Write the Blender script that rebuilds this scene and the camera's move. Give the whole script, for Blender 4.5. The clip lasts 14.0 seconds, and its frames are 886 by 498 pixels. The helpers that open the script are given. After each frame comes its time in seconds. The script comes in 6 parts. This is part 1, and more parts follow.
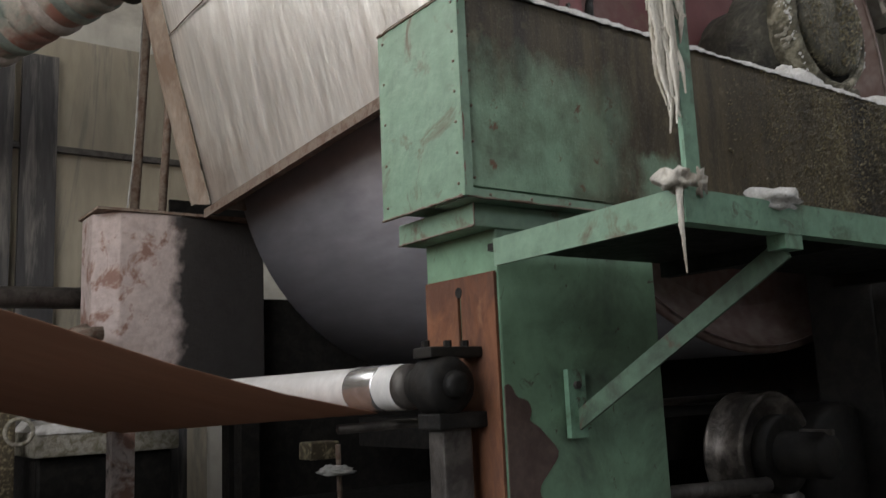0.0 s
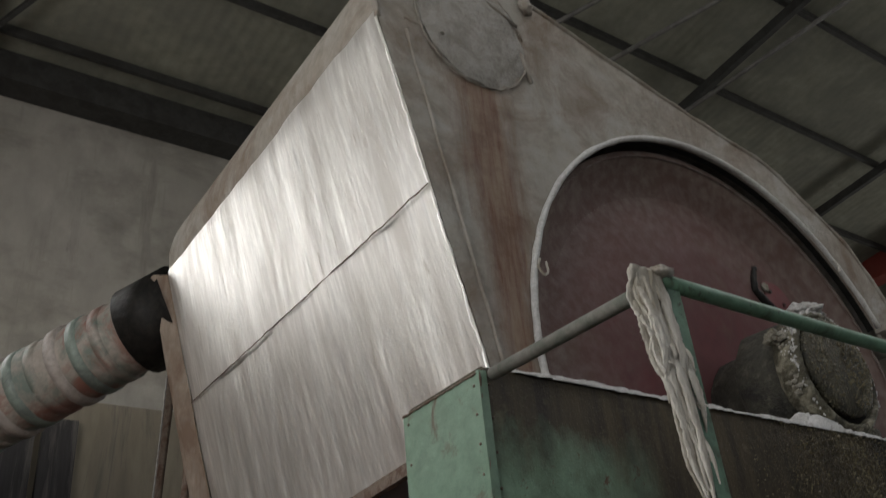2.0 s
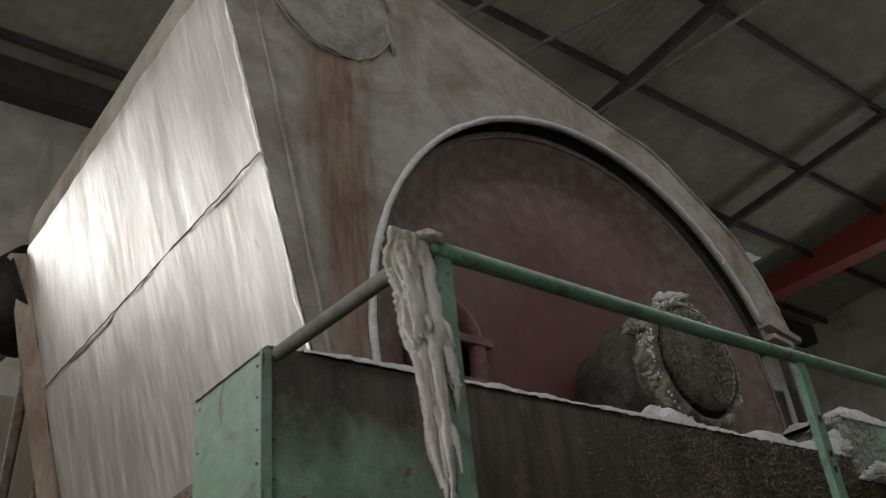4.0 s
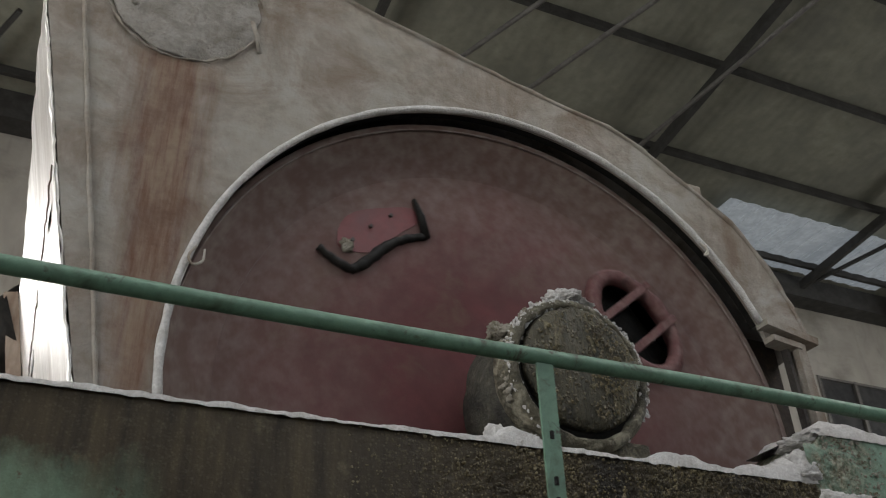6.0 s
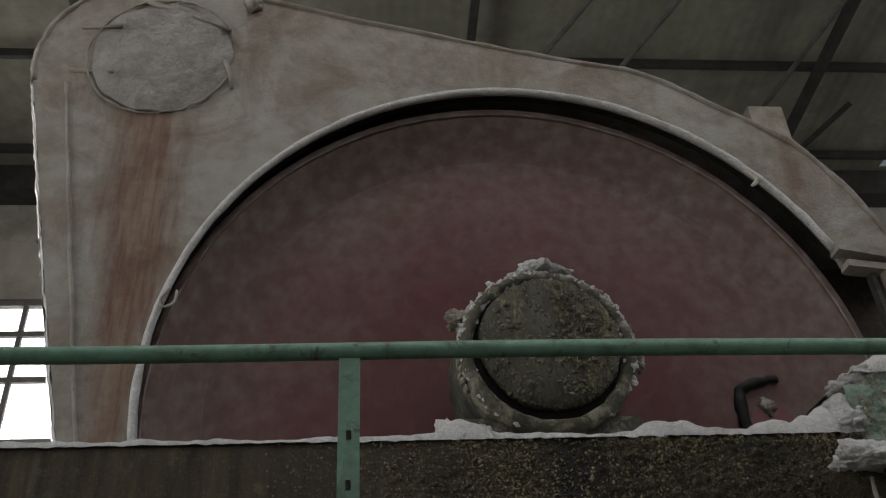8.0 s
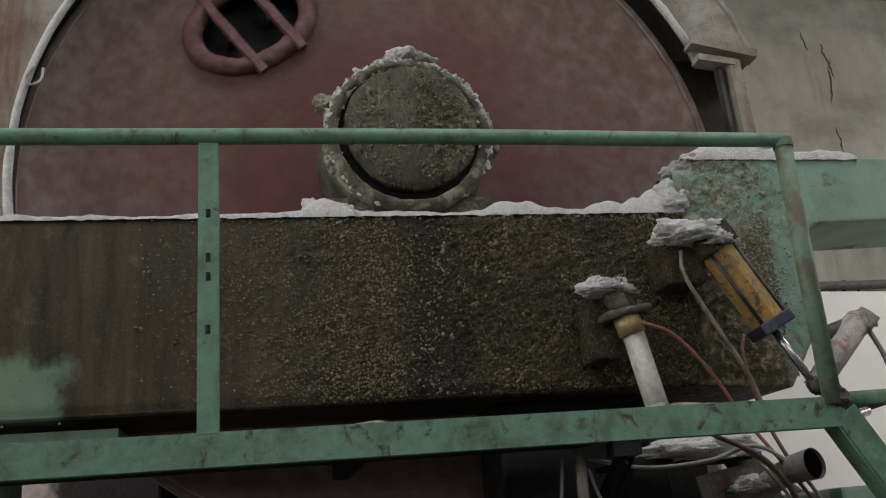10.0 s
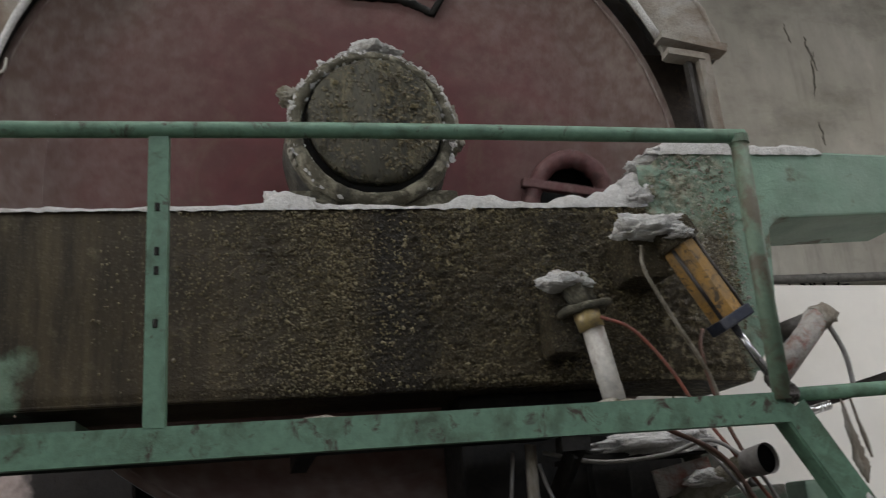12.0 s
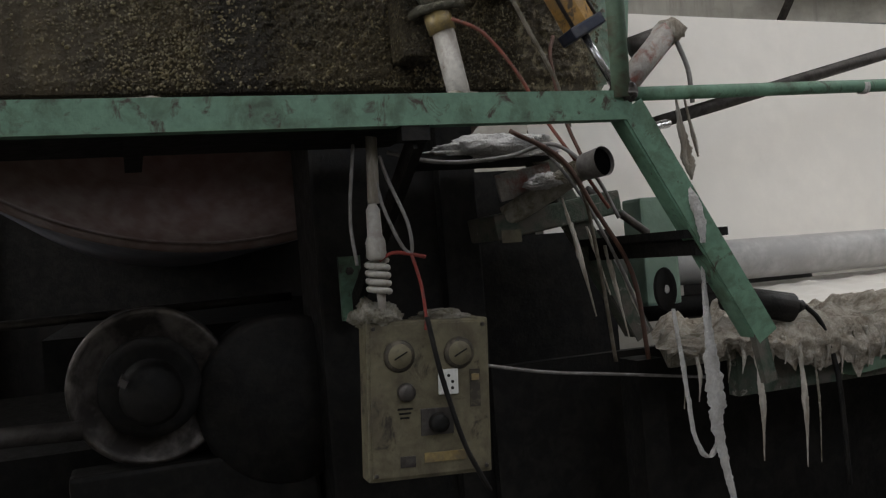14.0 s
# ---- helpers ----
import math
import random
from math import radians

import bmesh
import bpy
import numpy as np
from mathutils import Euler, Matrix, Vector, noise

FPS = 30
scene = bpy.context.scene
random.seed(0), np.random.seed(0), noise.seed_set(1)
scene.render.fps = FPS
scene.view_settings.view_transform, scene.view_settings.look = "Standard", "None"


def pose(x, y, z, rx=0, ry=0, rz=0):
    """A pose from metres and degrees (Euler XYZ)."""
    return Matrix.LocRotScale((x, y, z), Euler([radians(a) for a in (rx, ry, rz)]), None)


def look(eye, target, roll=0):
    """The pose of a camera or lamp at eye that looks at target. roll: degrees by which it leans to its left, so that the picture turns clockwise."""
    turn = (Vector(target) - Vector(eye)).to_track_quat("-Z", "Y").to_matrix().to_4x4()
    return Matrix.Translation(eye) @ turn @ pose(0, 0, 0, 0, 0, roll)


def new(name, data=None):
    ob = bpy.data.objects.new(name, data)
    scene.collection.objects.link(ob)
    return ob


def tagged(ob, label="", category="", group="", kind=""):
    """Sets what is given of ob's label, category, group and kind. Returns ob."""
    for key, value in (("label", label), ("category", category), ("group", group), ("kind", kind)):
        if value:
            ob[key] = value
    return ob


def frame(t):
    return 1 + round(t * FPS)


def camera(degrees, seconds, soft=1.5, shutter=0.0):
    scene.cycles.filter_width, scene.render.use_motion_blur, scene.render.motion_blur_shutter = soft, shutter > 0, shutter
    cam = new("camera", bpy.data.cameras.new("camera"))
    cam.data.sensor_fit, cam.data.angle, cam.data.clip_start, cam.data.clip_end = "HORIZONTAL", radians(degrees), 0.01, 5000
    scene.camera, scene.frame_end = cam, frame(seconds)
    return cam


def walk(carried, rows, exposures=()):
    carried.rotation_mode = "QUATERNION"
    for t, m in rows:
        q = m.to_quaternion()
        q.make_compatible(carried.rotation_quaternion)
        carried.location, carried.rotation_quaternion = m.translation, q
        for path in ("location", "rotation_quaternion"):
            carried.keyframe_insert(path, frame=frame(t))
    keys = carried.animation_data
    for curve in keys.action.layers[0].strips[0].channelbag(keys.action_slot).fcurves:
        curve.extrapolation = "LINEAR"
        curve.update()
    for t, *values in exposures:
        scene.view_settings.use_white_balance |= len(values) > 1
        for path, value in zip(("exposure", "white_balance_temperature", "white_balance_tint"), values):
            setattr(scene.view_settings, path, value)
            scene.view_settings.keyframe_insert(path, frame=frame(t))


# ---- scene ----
cam = camera(53.4, 14.0, soft=1.1, shutter=0.3)
PATH = [
    (0, (-3.812, -1.521, -0.514), (-2.647, 0.074, -0.2), -2.5),
    (0.5, (-3.797, -1.541, -0.46), (-2.599, 0.0, -0.027), -3.8),
    (1, (-3.839, -1.531, -0.423), (-2.726, 0.025, 0.159), -5.0),
    (1.5, (-3.89, -1.555, -0.363), (-2.802, -0.079, 0.434), -5.4),
    (2, (-3.938, -1.599, -0.321), (-2.89, -0.216, 0.674), -5.9),
    (2.5, (-3.934, -1.65, -0.303), (-2.87, -0.35, 0.782), -7.9),
    (3, (-3.832, -1.688, -0.314), (-2.736, -0.416, 0.773), -8.1),
    (3.5, (-3.634, -1.709, -0.332), (-2.428, -0.4, 0.58), -6.7),
    (4, (-3.264, -1.679, -0.317), (-2.129, -0.358, 0.667), -6.3),
    (4.2, (-3.126, -1.698, -0.297), (-1.999, -0.387, 0.709), -6.9),
    (6.3, (-1.049, -2.242, -0.257), (-0.469, -0.667, 0.831), -1.7),
    (6.5, (-0.867, -2.263, -0.236), (-0.377, -0.686, 0.892), -2.0),
    (7, (-0.49, -2.215, -0.244), (-0.14, -0.65, 0.951), -2.7),
    (7.5, (-0.169, -2.239, -0.237), (0.051, -0.608, 0.899), -3.6),
    (8, (0.061, -2.338, -0.235), (0.225, -0.664, 0.847), -3.1),
    (8.5, (0.06, -2.432, -0.264), (0.365, -0.688, 0.667), -3.5),
    (9, (0.051, -2.518, -0.32), (0.518, -0.691, 0.347), -2.6),
    (9.2, (0.068, -2.542, -0.332), (0.523, -0.695, 0.286), -3.3),
    (11.3, (0.295, -2.603, -0.294), (0.638, -0.733, 0.329), -4.7),
    (11.5, (0.285, -2.601, -0.304), (0.636, -0.737, 0.329), -5.0),
    (12, (0.302, -2.615, -0.314), (0.708, -0.748, 0.277), -4.7),
    (12.5, (0.392, -2.601, -0.321), (1.156, -0.827, 0.2), -4.9),
    (13, (0.437, -2.57, -0.388), (1.278, -0.789, -0.041), -5.0),
    (13.5, (0.417, -2.537, -0.466), (1.153, -0.681, -0.347), -5.3),
    (14, (0.397, -2.524, -0.498), (1.065, -0.639, -0.478), -4.7),
]
EXPOSURES = [(0, 0.58), (0.5, 0.3), (1.0, 0.2), (1.5, -0.08), (3.0, -0.28), (4.2, -0.12), (6.3, 0.45), (6.5, 0.4), (7.0, -0.1), (7.5, 0.15), (8.0, 0.0), (8.5, 0.05), (9.0, 0.68), (9.2, 0.68), (11.3, 0.7), (12.0, 0.64), (12.5, 0.62), (13.0, 0.56), (13.5, 0.52), (14, 0.52)]
walk(cam, [(t, look(e, a, r)) for t, e, a, r in PATH], EXPOSURES)

# ---- light ----
world = bpy.data.worlds.new("world")
scene.world = world
world.use_nodes = True
wn = world.node_tree
sky = wn.nodes.new("ShaderNodeTexSky")
sky.sky_type = 'NISHITA'
sky.sun_disc = False
sky.sun_elevation = radians(40)
sky.sun_rotation = radians(-140)
wn.nodes["Background"].inputs["Strength"].default_value = 0.12
wn.links.new(sky.outputs[0], wn.nodes["Background"].inputs["Color"])


def opening_lamp(x, y, z, towards, w, h, power, colour=(1.0, 0.98, 0.95)):
    """An area lamp for daylight through an opening, the window's own or an added one."""
    d = bpy.data.lights.new("opening_lamp", 'AREA')
    d.shape, d.size, d.size_y, d.energy, d.color = 'RECTANGLE', w, h, power, colour
    ob = new("opening_lamp", d)
    ob.matrix_world = look((x, y, z), towards)
    return ob


sun_data = bpy.data.lights.new("sun", 'SUN')
sun_data.energy, sun_data.angle, sun_data.color = 0.8, radians(12), (1.0, 0.96, 0.9)
new("sun", sun_data).matrix_world = look((0, 0, 20), (10, 14, 8))

opening_lamp(-4.85, 8.8, 5.15, (-4.0, 0, 2.6), 3.0, 1.9, 52)
# fill lamps from here on, set in unseen openings added to walls and roof
opening_lamp(-7.7, 0.5, 2.8, (0, 1.5, 1.2), 7.0, 4.4, 355)
opening_lamp(3.0, -8.7, 4.6, (2, 2, 1.5), 9.0, 3.0, 105)
opening_lamp(17.6, 3.0, 4.8, (10, 4, -0.5), 7.0, 3.2, 260)
opening_lamp(0.5, -2.3, 9.5, (0.5, -1.6, 0), 9.0, 2.6, 250)
opening_lamp(9.0, -2.3, 9.5, (8.5, 1.0, 0), 6.0, 2.6, 260)

# ---- materials ----


def material(name, base, rough=0.6, metal=0.0, second=None, scale=6.0, mix=(0.45, 0.6), third=None,
             scale3=1.5, mix3=(0.55, 0.68), bump=0.15, bump_scale=60.0, stretch=(1, 1, 1), bump_dist=0.01, spec=0.4,
             rough2=None, vary=0.12):
    """A worn surface: a base with fine value changes, a second colour in patches and a third in larger stains."""
    m = bpy.data.materials.new(name)
    m.use_nodes = True
    nt = m.node_tree
    n, l = nt.nodes, nt.links
    bsdf = n["Principled BSDF"]
    co = n.new("ShaderNodeTexCoord")
    mp = n.new("ShaderNodeMapping")
    mp.inputs["Scale"].default_value = stretch
    l.new(co.outputs["Object"], mp.inputs[0])

    def noise_tex(s, detail=6.0, r=0.6, distort=0.0):
        t = n.new("ShaderNodeTexNoise")
        t.inputs["Scale"].default_value, t.inputs["Detail"].default_value = s, detail
        t.inputs["Roughness"].default_value, t.inputs["Distortion"].default_value = r, distort
        l.new(mp.outputs[0], t.inputs["Vector"])
        return t

    def ramp(src, a, b, ca=(0, 0, 0, 1), cb=(1, 1, 1, 1)):
        r = n.new("ShaderNodeValToRGB")
        r.color_ramp.elements[0].position, r.color_ramp.elements[1].position = a, b
        r.color_ramp.elements[0].color, r.color_ramp.elements[1].color = ca, cb
        l.new(src, r.inputs[0])
        return r

    def blend(fac, a, b):
        x = n.new("ShaderNodeMix")
        x.data_type = 'RGBA'
        l.new(fac, x.inputs["Factor"])
        for sock, v in ((x.inputs["A"], a), (x.inputs["B"], b)):
            if isinstance(v, tuple):
                sock.default_value = (*v[:3], 1)
            else:
                l.new(v, sock)
        return x.outputs["Result"]

    fine = noise_tex(scale * 4, 8)
    lo = tuple(max(0, c * (1 - vary * 2)) for c in base)
    hi = tuple(min(1, c * (1 + vary)) for c in base)
    col = blend(ramp(fine.outputs["Fac"], 0.3, 0.7).outputs[0], lo, hi)
    if second:
        f2 = ramp(noise_tex(scale, 9, 0.65, 0.4).outputs["Fac"], *mix)
        col = blend(f2.outputs[0], col, second)
    if third:
        f3 = ramp(noise_tex(scale3, 7, 0.7, 0.8).outputs["Fac"], *mix3)
        col = blend(f3.outputs[0], col, third)
    l.new(col, bsdf.inputs["Base Color"])
    bsdf.inputs["Metallic"].default_value = metal
    bsdf.inputs["Specular IOR Level"].default_value = spec
    rr = ramp(noise_tex(scale * 1.7, 5).outputs["Fac"], 0.3, 0.7, (rough * 0.85,) * 3 + (1,), ((rough2 or min(1, rough * 1.15)),) * 3 + (1,))
    l.new(rr.outputs[0], bsdf.inputs["Roughness"])
    if bump:
        b = n.new("ShaderNodeBump")
        b.inputs["Strength"].default_value, b.inputs["Distance"].default_value = bump, bump_dist
        l.new(noise_tex(bump_scale, 6, 0.65).outputs["Fac"], b.inputs["Height"])
        l.new(b.outputs[0], bsdf.inputs["Normal"])
    m["mix"] = 1
    return m


GREEN = (0.142, 0.222, 0.158)
M = {
    "green": material("green_paint", GREEN, 0.5, second=(0.135, 0.215, 0.155), scale=3.5, mix=(0.5, 0.75), third=(0.085, 0.06, 0.038),
                      scale3=4.5, mix3=(0.55, 0.69), bump=0.4, bump_scale=16),
    "green_pipe": material("green_pipe_paint", (0.135, 0.245, 0.17), 0.45, second=(0.06, 0.095, 0.06), scale=7, mix=(0.50, 0.68),
                           third=(0.05, 0.036, 0.026), scale3=13, mix3=(0.57, 0.67), bump=0.2, bump_scale=45),
    "crust": material("crusted_dirt", (0.058, 0.044, 0.022), 0.55, second=(0.024, 0.018, 0.010), scale=2.2, mix=(0.4, 0.62),
                      third=(0.21, 0.185, 0.115), scale3=42, mix3=(0.60, 0.68), bump=1.0, bump_scale=70, bump_dist=0.03, spec=0.28),
    "bearing": material("crusted_casting", (0.08, 0.072, 0.048), 0.75, second=(0.26, 0.24, 0.18), scale=12, mix=(0.48, 0.62),
                        third=(0.03, 0.028, 0.02), scale3=6, mix3=(0.5, 0.66), bump=1.0, bump_scale=38, bump_dist=0.02),
    "lint": material("paper_lint", (0.58, 0.57, 0.555), 0.95, second=(0.43, 0.415, 0.395), scale=18, mix=(0.45, 0.65), third=(0.27, 0.25, 0.22), scale3=9, mix3=(0.60, 0.72), bump=1.0,
                     bump_scale=110, bump_dist=0.012, spec=0.1),
    "rag": material("hanging_lint", (0.50, 0.47, 0.42), 0.95, second=(0.27, 0.235, 0.19), scale=11, mix=(0.45, 0.6), bump=1.0,
                    bump_scale=40, bump_dist=0.02, spec=0.1, stretch=(1, 1, 0.25)),
    "hood": material("dusty_hood_sheet", (0.27, 0.247, 0.215), 0.85, second=(0.32, 0.305, 0.28), scale=2.6, mix=(0.45, 0.7),
                     third=(0.165, 0.125, 0.095), scale3=1.7, mix3=(0.46, 0.68), bump=0.8, bump_scale=22, bump_dist=0.016, spec=0.2),
    "hood_rust": material("rust_run", (0.26, 0.20, 0.155), 0.9, second=(0.155, 0.062, 0.03), scale=3.2, mix=(0.40, 0.62),
                          third=(0.32, 0.295, 0.26), scale3=5, mix3=(0.56, 0.72), stretch=(2.2, 1, 0.45), bump=0.5, bump_scale=30, spec=0.2),
    "aluminium": material("weathered_aluminium", (0.82, 0.805, 0.775), 0.38, metal=0.8, second=(0.58, 0.555, 0.52), scale=2.0, mix=(0.40, 0.64),
                          third=(0.36, 0.315, 0.26), scale3=2.6, mix3=(0.62, 0.74), stretch=(1, 3.6, 0.4), bump=0.55, bump_scale=4.5, bump_dist=0.02,
                          rough2=0.54),
    "maroon": material("maroon_drum_paint", (0.098, 0.033, 0.035), 0.7, second=(0.085, 0.038, 0.037), scale=1.3, mix=(0.40, 0.66),
                       third=(0.10, 0.062, 0.048), scale3=2.1, mix3=(0.54, 0.72), bump=0.12, bump_scale=40, spec=0.2),
    "steel_dark": material("dryer_shell_steel", (0.36, 0.36, 0.40), 0.38, metal=0.45, second=(0.28, 0.28, 0.31), scale=2.0, mix=(0.4, 0.7), bump=0.1,
                           bump_scale=20, stretch=(1, 0.3, 1)),
    # "black" serves black iron and rubber, and sheets that stand in for shade
    "black": material("black_iron_and_shade", (0.007, 0.0066, 0.0062), 0.6, second=(0.014, 0.0125, 0.011), scale=12, bump=0.4, bump_scale=40, spec=0.2),
    "iron": material("worn_iron", (0.075, 0.068, 0.062), 0.5, metal=0.4, second=(0.035, 0.03, 0.028), scale=9, bump=0.4, bump_scale=50),
    "rust": material("rust_brown", (0.15, 0.065, 0.035), 0.85, second=(0.085, 0.04, 0.026), scale=5, third=(0.2, 0.10, 0.055), scale3=9, mix3=(0.58, 0.7),
                     bump=0.4, bump_scale=45, stretch=(1, 1, 0.5), spec=0.25),
    "rust_edge": material("rusty_flange", (0.16, 0.125, 0.10), 0.85, second=(0.09, 0.055, 0.04), scale=14, bump=0.5, bump_scale=60),
    "chrome": material("roll_chrome", (0.55, 0.55, 0.56), 0.25, metal=0.9, second=(0.45, 0.45, 0.45), scale=4, bump=0.0),
    "roll_white": material("roll_cover", (0.5, 0.49, 0.48), 0.4, second=(0.42, 0.41, 0.40), scale=3, bump=0.1),
    "kraft": material("brown_kraft_paper", (0.42, 0.235, 0.16), 0.8, second=(0.37, 0.205, 0.14), scale=2.0, bump=0.15, bump_scale=90, spec=0.2, stretch=(0.3, 1, 1), vary=0.06),
    "paper": material("white_paper_web", (0.82, 0.785, 0.73), 0.42, second=(0.79, 0.76, 0.71), scale=1.2, bump=0.05, bump_scale=40, spec=0.25, vary=0.03),
    "drum_rusty": material("flaking_tank_paint", (0.33, 0.28, 0.265), 0.75, second=(0.15, 0.085, 0.065), scale=4.5, mix=(0.52, 0.62),
                           third=(0.035, 0.03, 0.028), scale3=2.0, mix3=(0.50, 0.60), bump=0.5, bump_scale=30, bump_dist=0.02),
    "plaster": material("stained_plaster", (0.42, 0.40, 0.36), 0.9, second=(0.37, 0.355, 0.315), scale=0.7, mix=(0.4, 0.7), third=(0.19, 0.18, 0.165),
                        scale3=1.1, mix3=(0.62, 0.78), bump=0.3, bump_scale=18, stretch=(1, 1, 0.6)),
    "plaster_old": material("damp_wall", (0.30, 0.265, 0.205), 0.9, second=(0.225, 0.20, 0.16), scale=1.0, mix=(0.4, 0.7), third=(0.115, 0.11, 0.105),
                            scale3=0.9, mix3=(0.55, 0.7), bump=0.3, bump_scale=18, stretch=(1.6, 1, 0.35)),
    "roof": material("fibre_cement_roof", (0.28, 0.28, 0.225), 0.9, second=(0.19, 0.19, 0.16), scale=1.2, mix=(0.4, 0.7), third=(0.17, 0.17, 0.145),
                     scale3=0.6, mix3=(0.56, 0.75), bump=0.15, bump_scale=12),
    "roof_steel": material("dark_roof_steel", (0.055, 0.055, 0.052), 0.7, second=(0.035, 0.034, 0.032), scale=4, bump=0.2),
    "red_steel": material("red_girder_paint", (0.21, 0.036, 0.026), 0.6, second=(0.2, 0.04, 0.03), scale=2, bump=0.2),
    "concrete": material("oily_concrete", (0.10, 0.095, 0.087), 0.8, second=(0.055, 0.052, 0.048), scale=1.4, third=(0.14, 0.133, 0.12), scale3=0.5, bump=0.3, bump_scale=25),
    "cream": material("grimy_cream_panel", (0.15, 0.132, 0.082), 0.6, second=(0.075, 0.063, 0.042), scale=7, mix=(0.46, 0.66), third=(0.03, 0.024, 0.018), scale3=8, mix3=(0.56, 0.66), bump=0.25),
    "plastic_white": material("white_plastic", (0.72, 0.72, 0.70), 0.4, second=(0.6, 0.6, 0.57), scale=20, bump=0.0),
    "lamp_white": material("dusty_lamp_glass", (0.42, 0.40, 0.36), 0.5, second=(0.27, 0.25, 0.22), scale=20, bump=0.1),
    "yellow": material("yellow_cylinder_paint", (0.34, 0.19, 0.05), 0.6, second=(0.22, 0.14, 0.06), scale=14, third=(0.07, 0.05, 0.03), scale3=22, mix3=(0.52, 0.62), bump=0.3),
    "blue": material("blue_cap_paint", (0.022, 0.028, 0.048), 0.5, second=(0.05, 0.05, 0.06), scale=14),
    "pvc": material("white_pvc_pipe", (0.47, 0.45, 0.41), 0.5, second=(0.3, 0.27, 0.24), scale=10, third=(0.14, 0.11, 0.09), scale3=20, mix3=(0.62, 0.7)),
    "brass": material("brass_fitting", (0.33, 0.25, 0.11), 0.5, metal=0.4, second=(0.2, 0.16, 0.1), scale=20),
    "hose_brown": material("brown_hose", (0.11, 0.052, 0.036), 0.6, second=(0.075, 0.045, 0.034), scale=20),
    "wire_grey": material("grey_wire", (0.26, 0.25, 0.24), 0.6, second=(0.17, 0.16, 0.15), scale=20),
    "wire_red": material("red_cord", (0.27, 0.045, 0.035), 0.7, second=(0.18, 0.05, 0.04), scale=20),
    "grey_paint": material("grey_pipe", (0.17, 0.165, 0.155), 0.5, second=(0.11, 0.105, 0.1), scale=8),
    "dark_glass": material("dusty_window_glass", (0.045, 0.047, 0.05), 0.5, second=(0.065, 0.065, 0.066), scale=3, bump=0.05, spec=0.15),
    "duct_tape": material("wrapped_duct", (0.30, 0.27, 0.24), 0.6, second=(0.13, 0.16, 0.14), scale=3, third=(0.20, 0.10, 0.08), scale3=1.4, mix3=(0.5, 0.62), bump=0.3),
}


def translucent(m, share, colour):
    """Lets a thin sheet glow where light falls on its other side."""
    n, l = m.node_tree.nodes, m.node_tree.links
    tr = n.new("ShaderNodeBsdfTranslucent")
    tr.inputs["Color"].default_value = (*colour, 1)
    mx = n.new("ShaderNodeMixShader")
    mx.inputs[0].default_value = share
    l.new(n["Principled BSDF"].outputs[0], mx.inputs[1])
    l.new(tr.outputs[0], mx.inputs[2])
    l.new(mx.outputs[0], n["Material Output"].inputs["Surface"])


translucent(M["kraft"], 0.25, (0.36, 0.21, 0.15))


def grains(m, scale, strength):
    """Rounded crumbs of dried pulp: a cell pattern as relief and as paler crumbs."""
    n, l = m.node_tree.nodes, m.node_tree.links
    bsdf = n["Principled BSDF"]
    co = n.new("ShaderNodeTexCoord")
    vor = n.new("ShaderNodeTexVoronoi")
    vor.inputs["Scale"].default_value = scale
    vor.inputs["Randomness"].default_value = 1.0
    jit = n.new("ShaderNodeTexNoise")
    jit.inputs["Scale"].default_value, jit.inputs["Detail"].default_value = scale * 1.3, 3
    l.new(co.outputs["Object"], jit.inputs["Vector"])
    warp = n.new("ShaderNodeVectorMath")
    warp.operation = 'MULTIPLY_ADD'
    warp.inputs[1].default_value = (1.1 / scale,) * 3
    l.new(jit.outputs["Color"], warp.inputs[0])
    l.new(co.outputs["Object"], warp.inputs[2])
    l.new(warp.outputs[0], vor.inputs["Vector"])
    nz = n.new("ShaderNodeTexNoise")
    nz.inputs["Scale"].default_value, nz.inputs["Detail"].default_value = 3.2, 6
    l.new(co.outputs["Object"], nz.inputs["Vector"])
    dot = n.new("ShaderNodeMapRange")
    dot.inputs["From Min"].default_value, dot.inputs["From Max"].default_value = 0.55, 0.10
    l.new(vor.outputs["Distance"], dot.inputs["Value"])
    hue = n.new("ShaderNodeSeparateColor")
    l.new(vor.outputs["Color"], hue.inputs[0])
    some = n.new("ShaderNodeMath")
    some.operation = 'ADD'
    l.new(hue.outputs[0], some.inputs[0])
    l.new(nz.outputs["Fac"], some.inputs[1])
    pick = n.new("ShaderNodeMapRange")
    pick.inputs["From Min"].default_value, pick.inputs["From Max"].default_value = 0.85, 1.2
    l.new(some.outputs[0], pick.inputs["Value"])
    h = n.new("ShaderNodeMath")
    h.operation = 'MULTIPLY'
    l.new(dot.outputs[0], h.inputs[0])
    l.new(pick.outputs[0], h.inputs[1])
    old = bsdf.inputs["Base Color"].links[0].from_socket
    mx = n.new("ShaderNodeMix")
    mx.data_type = 'RGBA'
    half = n.new("ShaderNodeMath")
    half.operation = 'MULTIPLY'
    half.inputs[1].default_value = 0.8
    l.new(h.outputs[0], half.inputs[0])
    l.new(half.outputs[0], mx.inputs["Factor"])
    l.new(old, mx.inputs["A"])
    mx.inputs["B"].default_value = (0.30, 0.26, 0.165, 1)
    l.new(mx.outputs["Result"], bsdf.inputs["Base Color"])
    bmp = bsdf.inputs["Normal"].links[0].from_node
    b2 = n.new("ShaderNodeBump")
    b2.inputs["Strength"].default_value, b2.inputs["Distance"].default_value = strength, 0.03
    l.new(h.outputs[0], b2.inputs["Height"])
    l.new(bmp.outputs[0], b2.inputs["Normal"])
    l.new(b2.outputs[0], bsdf.inputs["Normal"])


grains(M["crust"], 72, 1.0)


